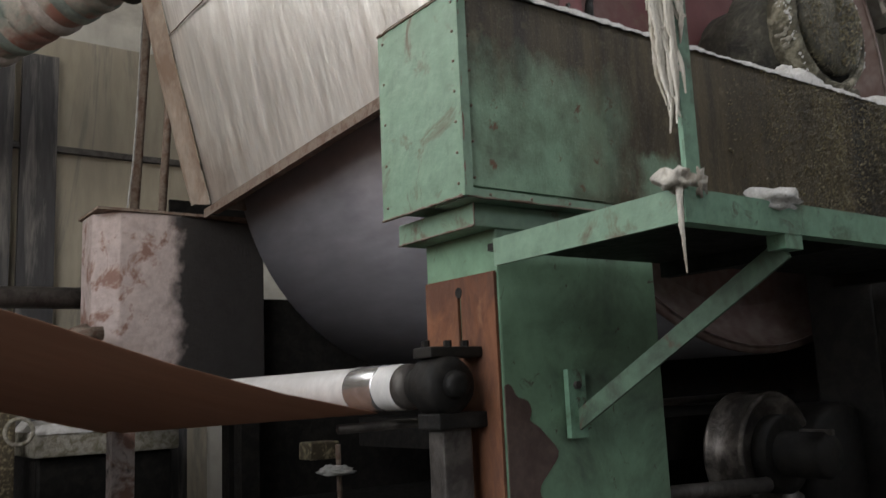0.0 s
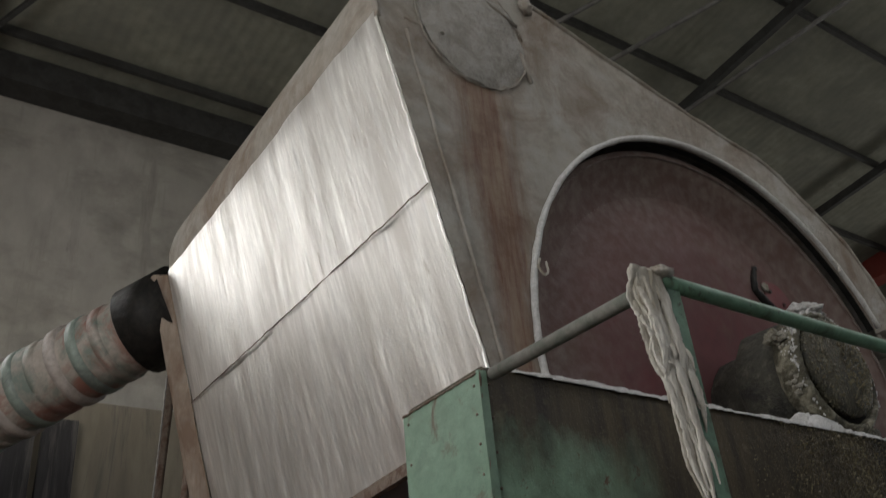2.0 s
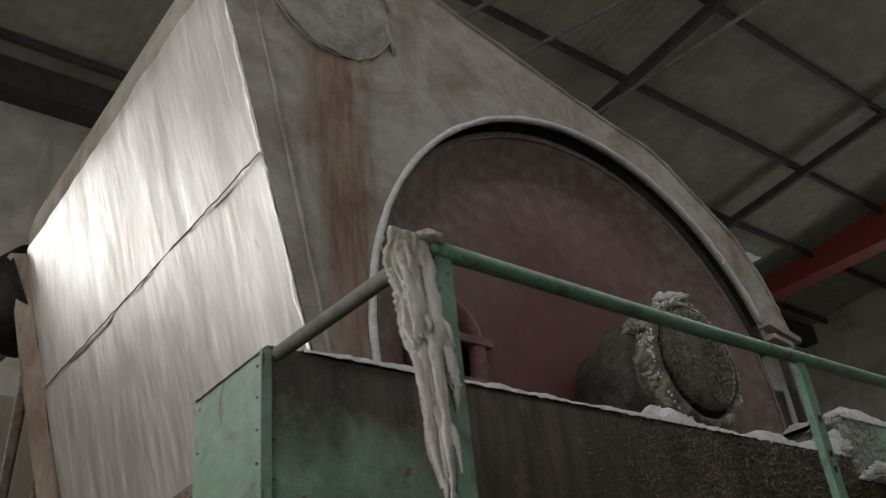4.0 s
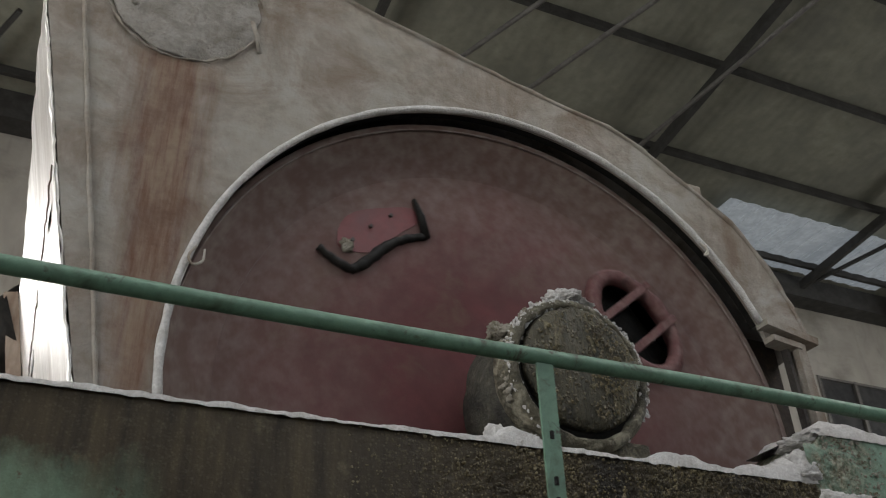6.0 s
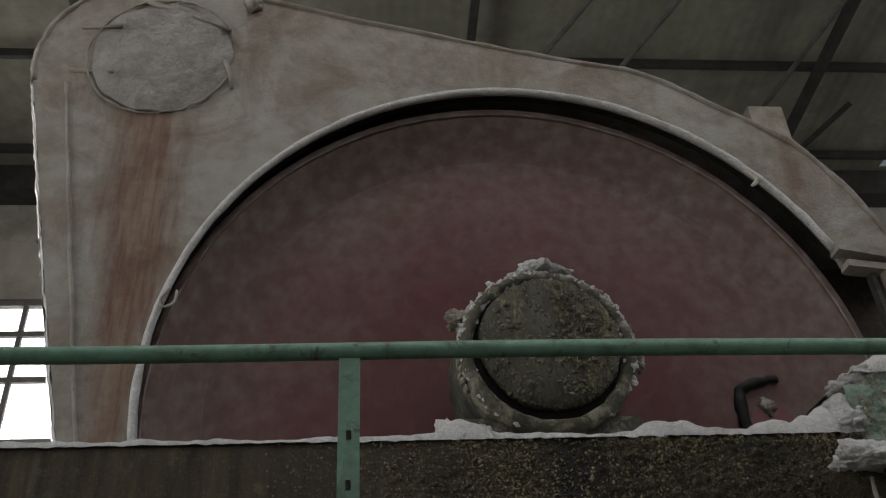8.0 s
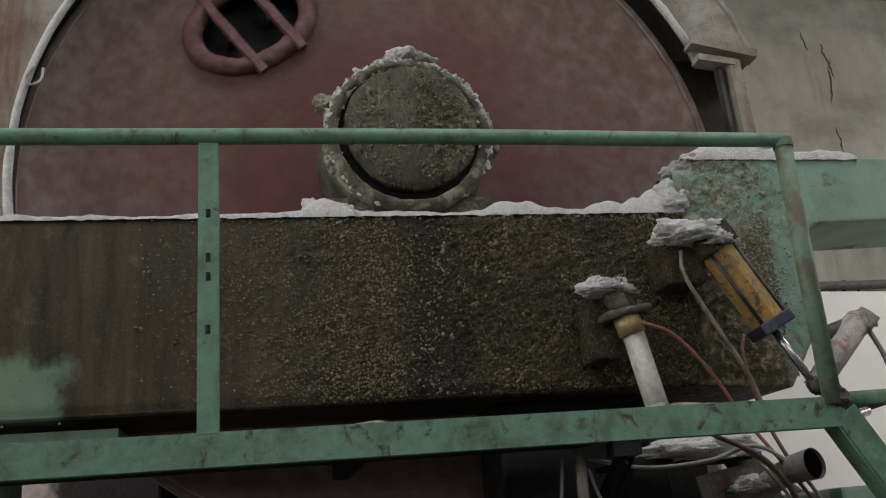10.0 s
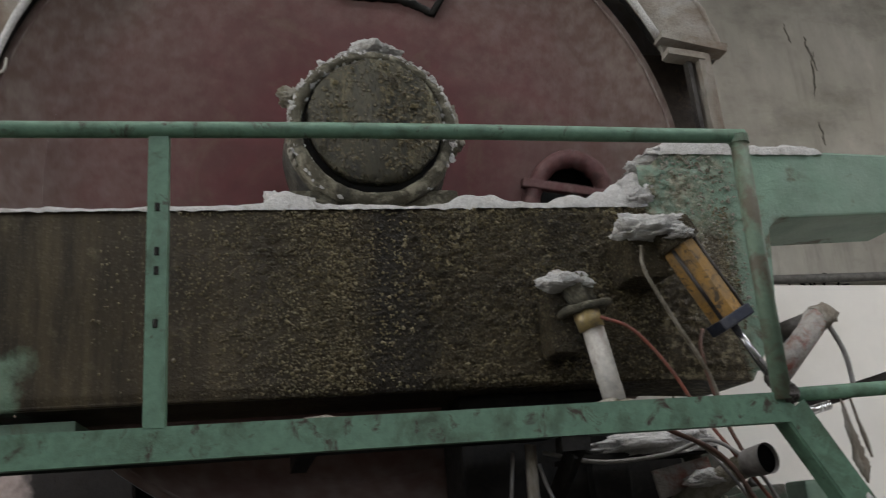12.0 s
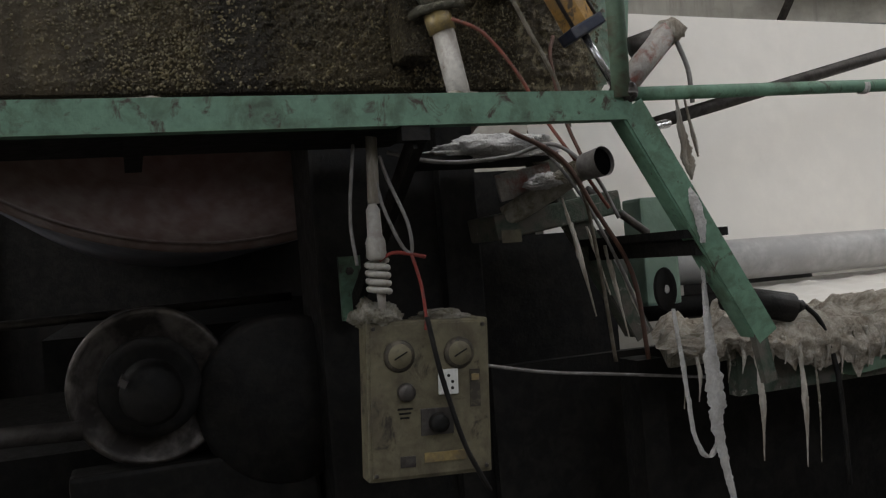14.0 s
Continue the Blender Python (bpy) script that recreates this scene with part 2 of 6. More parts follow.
def stained(m, name, build):
    """A copy of a material with one more stain over it: build(nodes, links, x, y, z, noise) gives the cover and the colour."""
    m = m.copy()
    m.name = name
    n, l = m.node_tree.nodes, m.node_tree.links
    bsdf = n["Principled BSDF"]
    old = bsdf.inputs["Base Color"].links[0].from_socket
    co = n.new("ShaderNodeTexCoord")
    sep = n.new("ShaderNodeSeparateXYZ")
    l.new(co.outputs["Object"], sep.inputs[0])

    def calc(op, a, c=0.0, d=0.0):
        k = n.new("ShaderNodeMath")
        k.operation = op
        for s, v in zip(k.inputs, (a, c, d)):
            if isinstance(v, (int, float)):
                s.default_value = v
            else:
                l.new(v, s)
        return k.outputs[0]

    def rng(v, a, c, lo=0.0, hi=1.0):
        k = n.new("ShaderNodeMapRange")
        for s, q in zip(("From Min", "From Max", "To Min", "To Max"), (a, c, lo, hi)):
            k.inputs[s].default_value = q
        l.new(v, k.inputs["Value"])
        return k.outputs[0]

    def cloud(scale, stretch=(1, 1, 1)):
        mp = n.new("ShaderNodeMapping")
        mp.inputs["Scale"].default_value = stretch
        l.new(co.outputs["Object"], mp.inputs[0])
        k = n.new("ShaderNodeTexNoise")
        k.inputs["Scale"].default_value, k.inputs["Detail"].default_value = scale, 8
        k.inputs["Roughness"].default_value = 0.65
        l.new(mp.outputs[0], k.inputs["Vector"])
        return k.outputs["Fac"]

    def mix(f, a, c):
        k = n.new("ShaderNodeMix")
        k.data_type = 'RGBA'
        l.new(f, k.inputs["Factor"])
        for s, v in ((k.inputs["A"], a), (k.inputs["B"], c)):
            if isinstance(v, tuple):
                s.default_value = (*v, 1)
            else:
                l.new(v, s)
        return k.outputs["Result"]

    cover, colour = build(calc, rng, cloud, mix, sep.outputs["X"], sep.outputs["Y"], sep.outputs["Z"])
    l.new(mix(cover, old, colour), bsdf.inputs["Base Color"])
    return m


def rust_run(calc, rng, cloud, mix, x, y, z):
    centre = calc('MULTIPLY_ADD', z, -0.022, -1.095)
    half = calc('MULTIPLY_ADD', z, 0.058, 0.022)
    d = calc('DIVIDE', calc('ABSOLUTE', calc('SUBTRACT', x, centre)), half)
    d = calc('MULTIPLY_ADD', cloud(3.5, (3, 1, 0.5)), 2.2, d)
    edge = rng(d, 2.55, 1.55)
    cover = calc('MULTIPLY', edge, rng(z, 3.24, 3.16))
    streak = rng(cloud(3.0, (5.5, 1, 0.55)), 0.38, 0.62)
    colour = mix(streak, (0.215, 0.155, 0.112), (0.11, 0.044, 0.026))
    blot = rng(cloud(1.6, (1, 1, 1.3)), 0.46, 0.62)
    return calc('MULTIPLY', cover, 0.84), mix(calc('MULTIPLY', blot, 0.75), colour, (0.072, 0.024, 0.012))


# rim dust, made paler to carry the light on the drum's lower edge
def rim_dust_and_light(calc, rng, cloud, mix, x, y, z):
    r = calc('SQRT', calc('ADD', calc('MULTIPLY', x, x), calc('MULTIPLY', z, z)))
    r = calc('MULTIPLY_ADD', cloud(1.4), 0.75, calc('MULTIPLY_ADD', cloud(9.0), 0.5, r))
    return calc('MULTIPLY', rng(r, 1.35, 2.45), 0.85), mix(rng(cloud(11), 0.40, 0.66), (0.125, 0.088, 0.075), (0.20, 0.165, 0.145))


def smooth_grease(calc, rng, cloud, mix, x, y, z):
    """Dark runs of grease where the beam carries no crumbs: its clean half and one run below the bearing."""
    clean = rng(calc('MULTIPLY_ADD', cloud(2.2, (1, 1, 0.5)), 1.5, x), 1.35, 0.55)
    d = calc('ABSOLUTE', calc('SUBTRACT', x, calc('MULTIPLY_ADD', cloud(2.0, (1, 1, 0.3)), 0.3, 0.70)))
    run = rng(d, 0.20, 0.07)
    tone = mix(rng(cloud(3.4, (3.0, 1, 0.35)), 0.36, 0.66), (0.018, 0.0135, 0.008), (0.070, 0.053, 0.028))
    tone = mix(calc('MULTIPLY', rng(cloud(9.0), 0.58, 0.70), 0.6), tone, (0.105, 0.09, 0.055))
    tone = mix(calc('MULTIPLY', run, 0.75), tone, (0.015, 0.0125, 0.011))
    return calc('MULTIPLY', calc('MAXIMUM', clean, run), 0.9), tone


def bare_green(calc, rng, cloud, mix, x, y, z):
    """Green paint left below the greasy upper edge at the clean end."""
    side = rng(calc('MULTIPLY_ADD', cloud(2.4, (1, 1, 0.6)), 1.0, x), -0.50, -0.92)
    low = rng(calc('MULTIPLY_ADD', cloud(3.1, (1, 1, 0.7)), 0.75, z), 1.17, 0.92)
    paint = mix(rng(cloud(3.0), 0.35, 0.65), (0.13, 0.215, 0.145), (0.20, 0.30, 0.215))
    paint = mix(calc('MULTIPLY', rng(cloud(2.0, (1, 1, 0.8)), 0.50, 0.64), 0.75), paint, (0.045, 0.055, 0.032))
    paint = mix(rng(cloud(11.0), 0.63, 0.69), paint, (0.10, 0.055, 0.032))
    spot = calc('MULTIPLY', rng(calc('MULTIPLY_ADD', cloud(4.0), 0.3, x), -0.86, -0.76), calc('MULTIPLY', rng(calc('MULTIPLY_ADD', cloud(4.0), 0.30, x), -0.44, -0.50), rng(calc('MULTIPLY_ADD', cloud(5.0, (1, 1, 0.6)), 0.36, z), 0.64, 0.58)))
    return calc('MAXIMUM', calc('MULTIPLY', side, low), calc('MULTIPLY', spot, 0.7)), paint


def settled(m, a, c, lo):
    """Lets the relief fade out along x, from none at a to all at c."""
    n, l = m.node_tree.nodes, m.node_tree.links
    co = n.new("ShaderNodeTexCoord")
    sep = n.new("ShaderNodeSeparateXYZ")
    l.new(co.outputs["Object"], sep.inputs[0])
    k = n.new("ShaderNodeMapRange")
    for s, q in zip(("From Min", "From Max", "To Min", "To Max"), (a, c, lo, 1.0)):
        k.inputs[s].default_value = q
    l.new(sep.outputs["X"], k.inputs["Value"])
    for nd in n:
        if nd.type == 'BUMP':
            l.new(k.outputs[0], nd.inputs["Strength"])
    return m


def pulp_spatter(calc, rng, cloud, mix, x, y, z):
    near = rng(calc('MULTIPLY_ADD', cloud(4.0), 0.7, x), 2.85, 2.55)
    tone = mix(rng(cloud(24.0), 0.44, 0.60), (0.075, 0.066, 0.036), (0.30, 0.285, 0.21))
    low = calc('MULTIPLY', rng(calc('MULTIPLY_ADD', cloud(5.0), 0.3, z), 1.16, 0.98), rng(calc('MULTIPLY_ADD', cloud(5.0), 0.35, x), 2.68, 2.56))
    dark = mix(rng(cloud(30.0), 0.50, 0.62), (0.05, 0.038, 0.020), (0.21, 0.18, 0.11))
    cover = calc('MAXIMUM', calc('MULTIPLY', near, rng(cloud(7.0), 0.36, 0.52)), low)
    return cover, mix(low, tone, dark)


def old_stains(calc, rng, cloud, mix, x, y, z):
    """Runs and damp patches on the hall's plaster."""
    runs = calc('MULTIPLY', rng(cloud(1.5, (2.2, 1, 0.22)), 0.55, 0.72), 0.55)
    damp = calc('MULTIPLY', rng(cloud(0.55, (1, 1, 1.8)), 0.50, 0.66), 0.6)
    tone = mix(rng(cloud(5.0), 0.4, 0.6), (0.15, 0.14, 0.12), (0.22, 0.205, 0.175))
    return calc('MAXIMUM', runs, damp), tone


def panel_stain(calc, rng, cloud, mix, x, y, z):
    low = rng(calc('MULTIPLY_ADD', cloud(2.0), 0.9, z), 1.95, 1.55)
    far = rng(calc('MULTIPLY_ADD', cloud(1.6), 1.2, y), 4.3, 5.2)
    return calc('MULTIPLY', calc('MULTIPLY', low, far), 0.45), mix(rng(cloud(8.0), 0.4, 0.6), (0.20, 0.12, 0.07), (0.34, 0.27, 0.20))


M["aluminium"] = stained(M["aluminium"], "weathered_aluminium_sheet", panel_stain)
M["beam"] = settled(stained(stained(M["crust"], "greasy_crust", smooth_grease), "beam_paint_and_crust", bare_green), -0.2, 1.0, 0.12)
M["plaster"] = stained(M["plaster"], "stained_plaster_wall", old_stains)
M["hood_front"] = stained(M["hood"], "hood_front_with_rust_run", rust_run)
M["drum_head"] = stained(M["maroon"], "drum_head_dust_and_light", rim_dust_and_light)

# ---- building blocks ----


def finish(name, bm, mat, parent=None, label="", smooth=False, bevel=0.0):
    """Links a bmesh as one mesh object."""
    if bevel:
        bmesh.ops.bevel(bm, geom=[e for e in bm.edges], offset=bevel, segments=2, affect='EDGES', profile=0.6, clamp_overlap=True)
    me = bpy.data.meshes.new(name)
    bmesh.ops.recalc_face_normals(bm, faces=bm.faces)
    bm.to_mesh(me)
    bm.free()
    me.materials.append(M[mat] if isinstance(mat, str) else mat)
    if smooth:
        for p in me.polygons:
            p.use_smooth = True
    ob = new(name, me)
    if parent:
        ob.parent = parent
    if label:
        ob["label"] = label
    return ob


def part(name, bm, mat, parent, label="", smooth=False, bevel=0.0):
    return finish(name, bm, mat, parent, label, smooth, bevel)


def holder(name, label, category, group="", kind="", at=(0, 0, 0)):
    ob = new(name)
    ob.location = at
    return tagged(ob, label, category, group, kind)


def block(x0, x1, y0, y1, z0, z1, bm=None):
    bm = bm or bmesh.new()
    v = [bm.verts.new((x, y, z)) for x in (x0, x1) for y in (y0, y1) for z in (z0, z1)]
    for f in ((0, 1, 3, 2), (4, 6, 7, 5), (0, 4, 5, 1), (2, 3, 7, 6), (0, 2, 6, 4), (1, 5, 7, 3)):
        bm.faces.new([v[i] for i in f])
    return bm


def bar(a, b, w, h, bm=None, up=(0, 0, 1)):
    """A square bar from a to b; w across, h along up."""
    bm = bm or bmesh.new()
    a, b = Vector(a), Vector(b)
    d = (b - a).normalized()
    s = d.cross(Vector(up)).normalized()
    u = s.cross(d).normalized()
    v = [bm.verts.new(p + s * (i * w / 2) + u * (j * h / 2)) for p in (a, b) for i, j in ((-1, -1), (1, -1), (1, 1), (-1, 1))]
    for f in ((0, 1, 2, 3), (7, 6, 5, 4), (0, 4, 5, 1), (1, 5, 6, 2), (2, 6, 7, 3), (3, 7, 4, 0)):
        bm.faces.new([v[i] for i in f])
    return bm


def tube(pts, r, bm=None, seg=12, wobble=0.0, close=True):
    """A round tube along points; r a number or one for each point."""
    bm = bm or bmesh.new()
    pts = [Vector(p) for p in pts]
    rs = r if isinstance(r, (list, tuple)) else [r] * len(pts)
    rings, last = [], None
    for i, p in enumerate(pts):
        d = (pts[min(i + 1, len(pts) - 1)] - pts[max(i - 1, 0)]).normalized()
        if last is None:
            ref = Vector((0, 0, 1)) if abs(d.z) < 0.9 else Vector((1, 0, 0))
            s = d.cross(ref).normalized()
        else:
            s = (last - d * last.dot(d)).normalized()
        last = s
        u = d.cross(s)
        ring = []
        for k in range(seg):
            a = 2 * math.pi * k / seg
            q = p + (s * math.cos(a) + u * math.sin(a)) * rs[i]
            if wobble:
                q += noise.noise_vector(q * 25) * wobble
            ring.append(bm.verts.new(q))
        rings.append(ring)
    for a, b in zip(rings, rings[1:]):
        for k in range(seg):
            bm.faces.new((a[k], a[(k + 1) % seg], b[(k + 1) % seg], b[k]))
    if close:
        bm.faces.new(rings[0][::-1])
        bm.faces.new(rings[-1])
    return bm


def curve_pts(pts, n=8):
    """A smooth line through points."""
    p = [Vector(q) for q in pts]
    p = [p[0] * 2 - p[1]] + p + [p[-1] * 2 - p[-2]]
    out = []
    for i in range(1, len(p) - 2):
        for k in range(n):
            t = k / n
            out.append(0.5 * ((2 * p[i]) + (p[i + 1] - p[i - 1]) * t + (2 * p[i - 1] - 5 * p[i] + 4 * p[i + 1] - p[i + 2]) * t * t
                              + (3 * p[i] - p[i - 1] - 3 * p[i + 1] + p[i + 2]) * t ** 3))
    return out + [p[-2]]


def lathe(profile, bm=None, seg=48, at=(0, 0, 0), wobble=0.0, wscale=8):
    """Turns (radius, y) pairs round the y axis."""
    bm = bm or bmesh.new()
    at = Vector(at)
    rings = []
    for r, y in profile:
        ring = []
        for k in range(seg):
            a = 2 * math.pi * k / seg
            q = at + Vector((r * math.cos(a), y, r * math.sin(a)))
            if wobble:
                q += noise.noise_vector(q * wscale) * wobble
            ring.append(bm.verts.new(q))
        rings.append(ring)
    for a, b in zip(rings, rings[1:]):
        for k in range(seg):
            bm.faces.new((a[k], a[(k + 1) % seg], b[(k + 1) % seg], b[k]))
    bm.faces.new(rings[0][::-1])
    bm.faces.new(rings[-1])
    return bm


def plate(loops, y0, y1, bm=None):
    """A plate in the x-z plane from closed loops (the outline, then holes), from y0 to y1."""
    bm = bm or bmesh.new()
    edges, sides = [], []
    for lp in loops:
        v = [bm.verts.new((x, y0, z)) for x, z in lp]
        e = [bm.edges.new((v[i], v[(i + 1) % len(v)])) for i in range(len(v))]
        edges += e
        sides.append(v)
    res = bmesh.ops.triangle_fill(bm, use_beauty=True, use_dissolve=False, edges=edges)
    faces = [g for g in res["geom"] if isinstance(g, bmesh.types.BMFace)]
    out = {}
    for v in (q for s in sides for q in s):
        out[v] = bm.verts.new((v.co.x, y1, v.co.z))
    for f in faces:
        bm.faces.new([out[v] for v in f.verts][::-1])
    for s in sides:
        for i in range(len(s)):
            a, b = s[i], s[(i + 1) % len(s)]
            bm.faces.new((a, b, out[b], out[a]))
    return bm


def lint_sheet(x0, x1, y0, y1, z, h, seed=0, cell=0.025, slope=None, bm=None):
    """A lumpy deposit that lies on a level top."""
    bm = bm or bmesh.new()
    nx, ny = max(4, int((x1 - x0) / cell)), max(4, int((y1 - y0) / cell))
    g = []
    for i in range(nx + 1):
        row = []
        for j in range(ny + 1):
            x, y = x0 + (x1 - x0) * i / nx, y0 + (y1 - y0) * j / ny
            e = min(1.0, 4 * min(i / nx, 1 - i / nx) * (x1 - x0) / 0.3, 0.6 + 4 * j / ny, 6 * (1 - j / ny) + 0.12)
            p = Vector((x * 5 + seed * 7.1, y * 5, seed))
            k = 0.45 + 0.9 * noise.noise(p) + 0.32 * noise.noise(p * 3.1) + 0.10 * noise.noise(p * 8)
            extra = slope(x) if slope else 0
            row.append(bm.verts.new((x, y + 0.015 * noise.noise(p * 5), z + max(0.002, (h * max(0.08, k) + extra) * e))))
        g.append(row)
    for i in range(nx):
        for j in range(ny):
            bm.faces.new((g[i][j], g[i + 1][j], g[i + 1][j + 1], g[i][j + 1]))
    lo = [bm.verts.new((v.co.x, v.co.y - 0.004, z - 0.010 - 0.012 * max(0, noise.noise(Vector((v.co.x * 17, seed, 0)))))) for v in (r[0] for r in g)]
    for i in range(nx):
        bm.faces.new((lo[i], lo[i + 1], g[i + 1][0], g[i][0]))
    return bm


def lump(c, r, seed=0, rough=0.35, bm=None, div=3):
    """A ragged clod."""
    bm = bm or bmesh.new()
    t = bmesh.new()
    bmesh.ops.create_icosphere(t, subdivisions=div, radius=1)
    m = {}
    for v in t.verts:
        d = v.co.copy()
        k = 1 + rough * noise.noise(d * 1.7 + Vector((seed * 3.3, 0, 0))) + rough * 0.6 * noise.noise(d * 4.5 + Vector((0, seed, 0))) + rough * 0.18 * noise.noise(d * 9 + Vector((seed, 0, 2)))
        m[v] = bm.verts.new((c[0] + d.x * r[0] * k, c[1] + d.y * r[1] * k, c[2] + d.z * r[2] * k))
    for f in t.faces:
        bm.faces.new([m[v] for v in f.verts])
    t.free()
    return bm


def rag(pts, widths, seed=0, thick=0.012, across=(1, 0, 0), bm=None):
    """A soft hanging strip of felted lint with frayed edges."""
    bm = bm or bmesh.new()
    c = curve_pts(pts, 26)
    n = len(c)
    ws = np.interp(np.linspace(0, 1, n), np.linspace(0, 1, len(widths)), widths)
    s = Vector(across).normalized()
    f = Vector((-s.y, s.x, 0))
    cols = (-1, -0.6, -0.2, 0.2, 0.6, 1)
    rows = []
    for i, p in enumerate(c):
        z = p.z * 30
        drift = 0.12 * noise.noise(Vector((z * 0.3, seed * 5.1, 0)))
        row = []
        for side in cols:
            e = 1 + 0.45 * noise.noise(Vector((z * 0.45, side * 4, seed))) + 0.35 * noise.noise(Vector((z * 1.3, side * 3, seed + 7))) + 0.30 * noise.noise(Vector((z * 3.1, side * 6, seed + 9)))
            k = (1 - side * side) * min(thick, ws[i] * 0.3) * (1 + 0.8 * noise.noise(Vector((side * 2.5, z * 0.7, seed + 3))) + 0.6 * noise.noise(Vector((side * 5, z * 2.6, seed + 5))))
            row.append(bm.verts.new(p + s * ((side * max(0.15, e) + drift) * ws[i] / 2) - f * k))
        back = [bm.verts.new(v.co + f * 0.003) for v in (row[0], row[-1])]
        rows.append(row + back[::-1])
    m = len(rows[0])
    for a, b in zip(rows, rows[1:]):
        for k in range(m):
            bm.faces.new((a[k], a[(k + 1) % m], b[(k + 1) % m], b[k]))
    bm.faces.new(rows[0][::-1])
    bm.faces.new(rows[-1])
    return bm


def fluff(c, r, seed=0, div=5, bm=None):
    """A soft heap with puffy lobes and a flat underside."""
    bm = bm or bmesh.new()
    t = bmesh.new()
    bmesh.ops.create_icosphere(t, subdivisions=div, radius=1)
    m, o = {}, Vector((seed * 3.7, seed * 1.3, 0))
    for v in t.verts:
        d = v.co.copy()
        k = 0.86 + 0.34 * noise.noise(d * 1.3 + o) + 0.20 * noise.noise(d * 2.9 - o) + 0.12 * noise.noise(d * 6.5 + o) + 0.10 * noise.noise(d * 13 - o) + 0.06 * noise.noise(d * 27 + o)
        q = d * k
        m[v] = bm.verts.new((c[0] + q.x * r[0], c[1] + q.y * r[1], c[2] + q.z * r[2] * (1 if q.z > 0 else 0.45)))
    for f in t.faces:
        bm.faces.new([m[v] for v in f.verts])
    t.free()
    return bm

# ---- the hall ----
FLOOR = -1.95


def rect(x0, x1, z0, z1):
    return [(x0, z0), (x1, z0), (x1, z1), (x0, z1)]


def hall():
    tagged(finish("floor", block(-8, 18, -9, 9.3, FLOOR - 0.2, FLOOR), "concrete"), "oil-stained grey concrete mill floor", "floor", kind="structure")
    north = finish("wall_north", plate([rect(-8, 18, FLOOR, 7.95), rect(-6.4, -3.3, 4.1, 6.25), rect(11.62, 16.25, 3.95, 6.45)], 9.0, 9.3), "plaster")
    tagged(north, "grey stained plaster wall of the mill hall", "wall", kind="structure")
    low = finish("dado", block(-8, 0.2, 8.97, 8.998, FLOOR, 3.75), "plaster_old")
    tagged(low, "damp yellowish-brown stained lower wall surface", "wall", kind="structure")
    tagged(finish("eaves_beam", block(-8, 18, 8.6, 9.0, 7.9, 8.36), "roof_steel"), "dark steel eaves beam along the wall head", "beam", kind="structure")
    south = finish("wall_south", plate([rect(-8, 18, FLOOR, 9.9), rect(-1.6, 7.6, 3.0, 6.2)], -9.3, -9.0), "plaster")
    tagged(south, "unseen grey plaster wall with a long opening added for light", "wall", kind="structure")
    for name, x, hole in (("wall_west", -8.0, rect(-3.2, 4.2, 0.5, 5.1)), ("wall_east", 18.3, rect(-0.6, 6.6, 3.1, 6.5))):
        bm = plate([rect(-9, 9.3, FLOOR, 9.9), hole], 0, 0.3)
        for v in bm.verts:
            v.co = Vector((x - v.co.y, v.co.x, v.co.z))
        tagged(finish(name, bm, "plaster"), "unseen grey plaster end wall with a wide opening added for light", "wall", kind="structure")
    # corrugated roof, rising towards the near side
    bm = bmesh.new()
    nx = 1040
    rows = []
    for y in (9.3, 4.5, -0.9, -3.7, -9.3):
        rows.append([bm.verts.new((-8.3 + 26.6 * i / nx, y, 8.35 + (9.3 - y) * 0.11 + 0.0025 * math.sin(2 * math.pi * i / 6.5))) for i in range(nx + 1)])
    for k, (a, b) in enumerate(zip(rows, rows[1:])):
        for i in range(nx):
            x = -8.3 + 26.6 * i / nx
            if k == 2 and (-4.2 < x < 5.2 or 5.9 < x < 12.1):
                continue  # unseen openings added for the roof lamps
            bm.faces.new((a[i], a[i + 1], b[i + 1], b[i]))
    tagged(finish("ceiling", bm, "roof"), "weathered grey-green corrugated roof sheeting", "roof", kind="structure")
    # purlins, rafters and tie rods
    for k, y in enumerate(np.arange(8.2, -8.5, -1.75)):
        z = 8.22 + (9.3 - y) * 0.11
        tagged(finish("purlin", block(-8, 18, y - 0.035, y + 0.035, z - 0.05, z + 0.08), "roof_steel"), "dark steel roof purlin", "purlin", "purlins", "structure")
    for x in (-3.6, 1.4, 6.4, 11.4):
        zs = 8.0 + 0.3 * 0.11
        raf = holder("roof_truss", "dark steel roof truss with diagonal ties", "truss", "trusses", "structure")
        part("top_chord", bar((x, 9.0, 8.12), (x, -9.0, 10.08), 0.10, 0.16), "roof_steel", raf)
        for y in (7.0,):
            part("diagonal", bar((x, y + 1.5, 8.05 + (9.0 - y - 1.5) * 0.11), (x + 0.75, y, 8.15 + (9.0 - y) * 0.11), 0.06, 0.06), "roof_steel", raf)
    for a, b in (((3.2, 5.6, 7.6), (6.8, -1.0, 9.0)), ((5.4, 6.4, 7.7), (7.4, 0.4, 9.0)), ((2.2, 6.0, 8.0), (5.2, 1.0, 9.1))):
        tagged(finish("tie_rod", tube((a, b), 0.035), "grey_paint", smooth=True), "thin grey steel tie rod under the roof", "rod", "tie rods", "structure")
    rl = bmesh.new()
    for k in range(60):
        x0 = 8.4 + 5.0 * k / 60
        z = 8.30 + (9.3 - 8.0) * 0.11 + 0.012 * math.sin(k * 1.3)
        block(x0, x0 + 5.0 / 60 + 0.002, 7.0, 8.55, z - 0.03, z - 0.02, rl)
    tagged(finish("roof_light", rl, M["roof_glow"]), "dusty translucent corrugated roof light", "roof light", kind="structure")
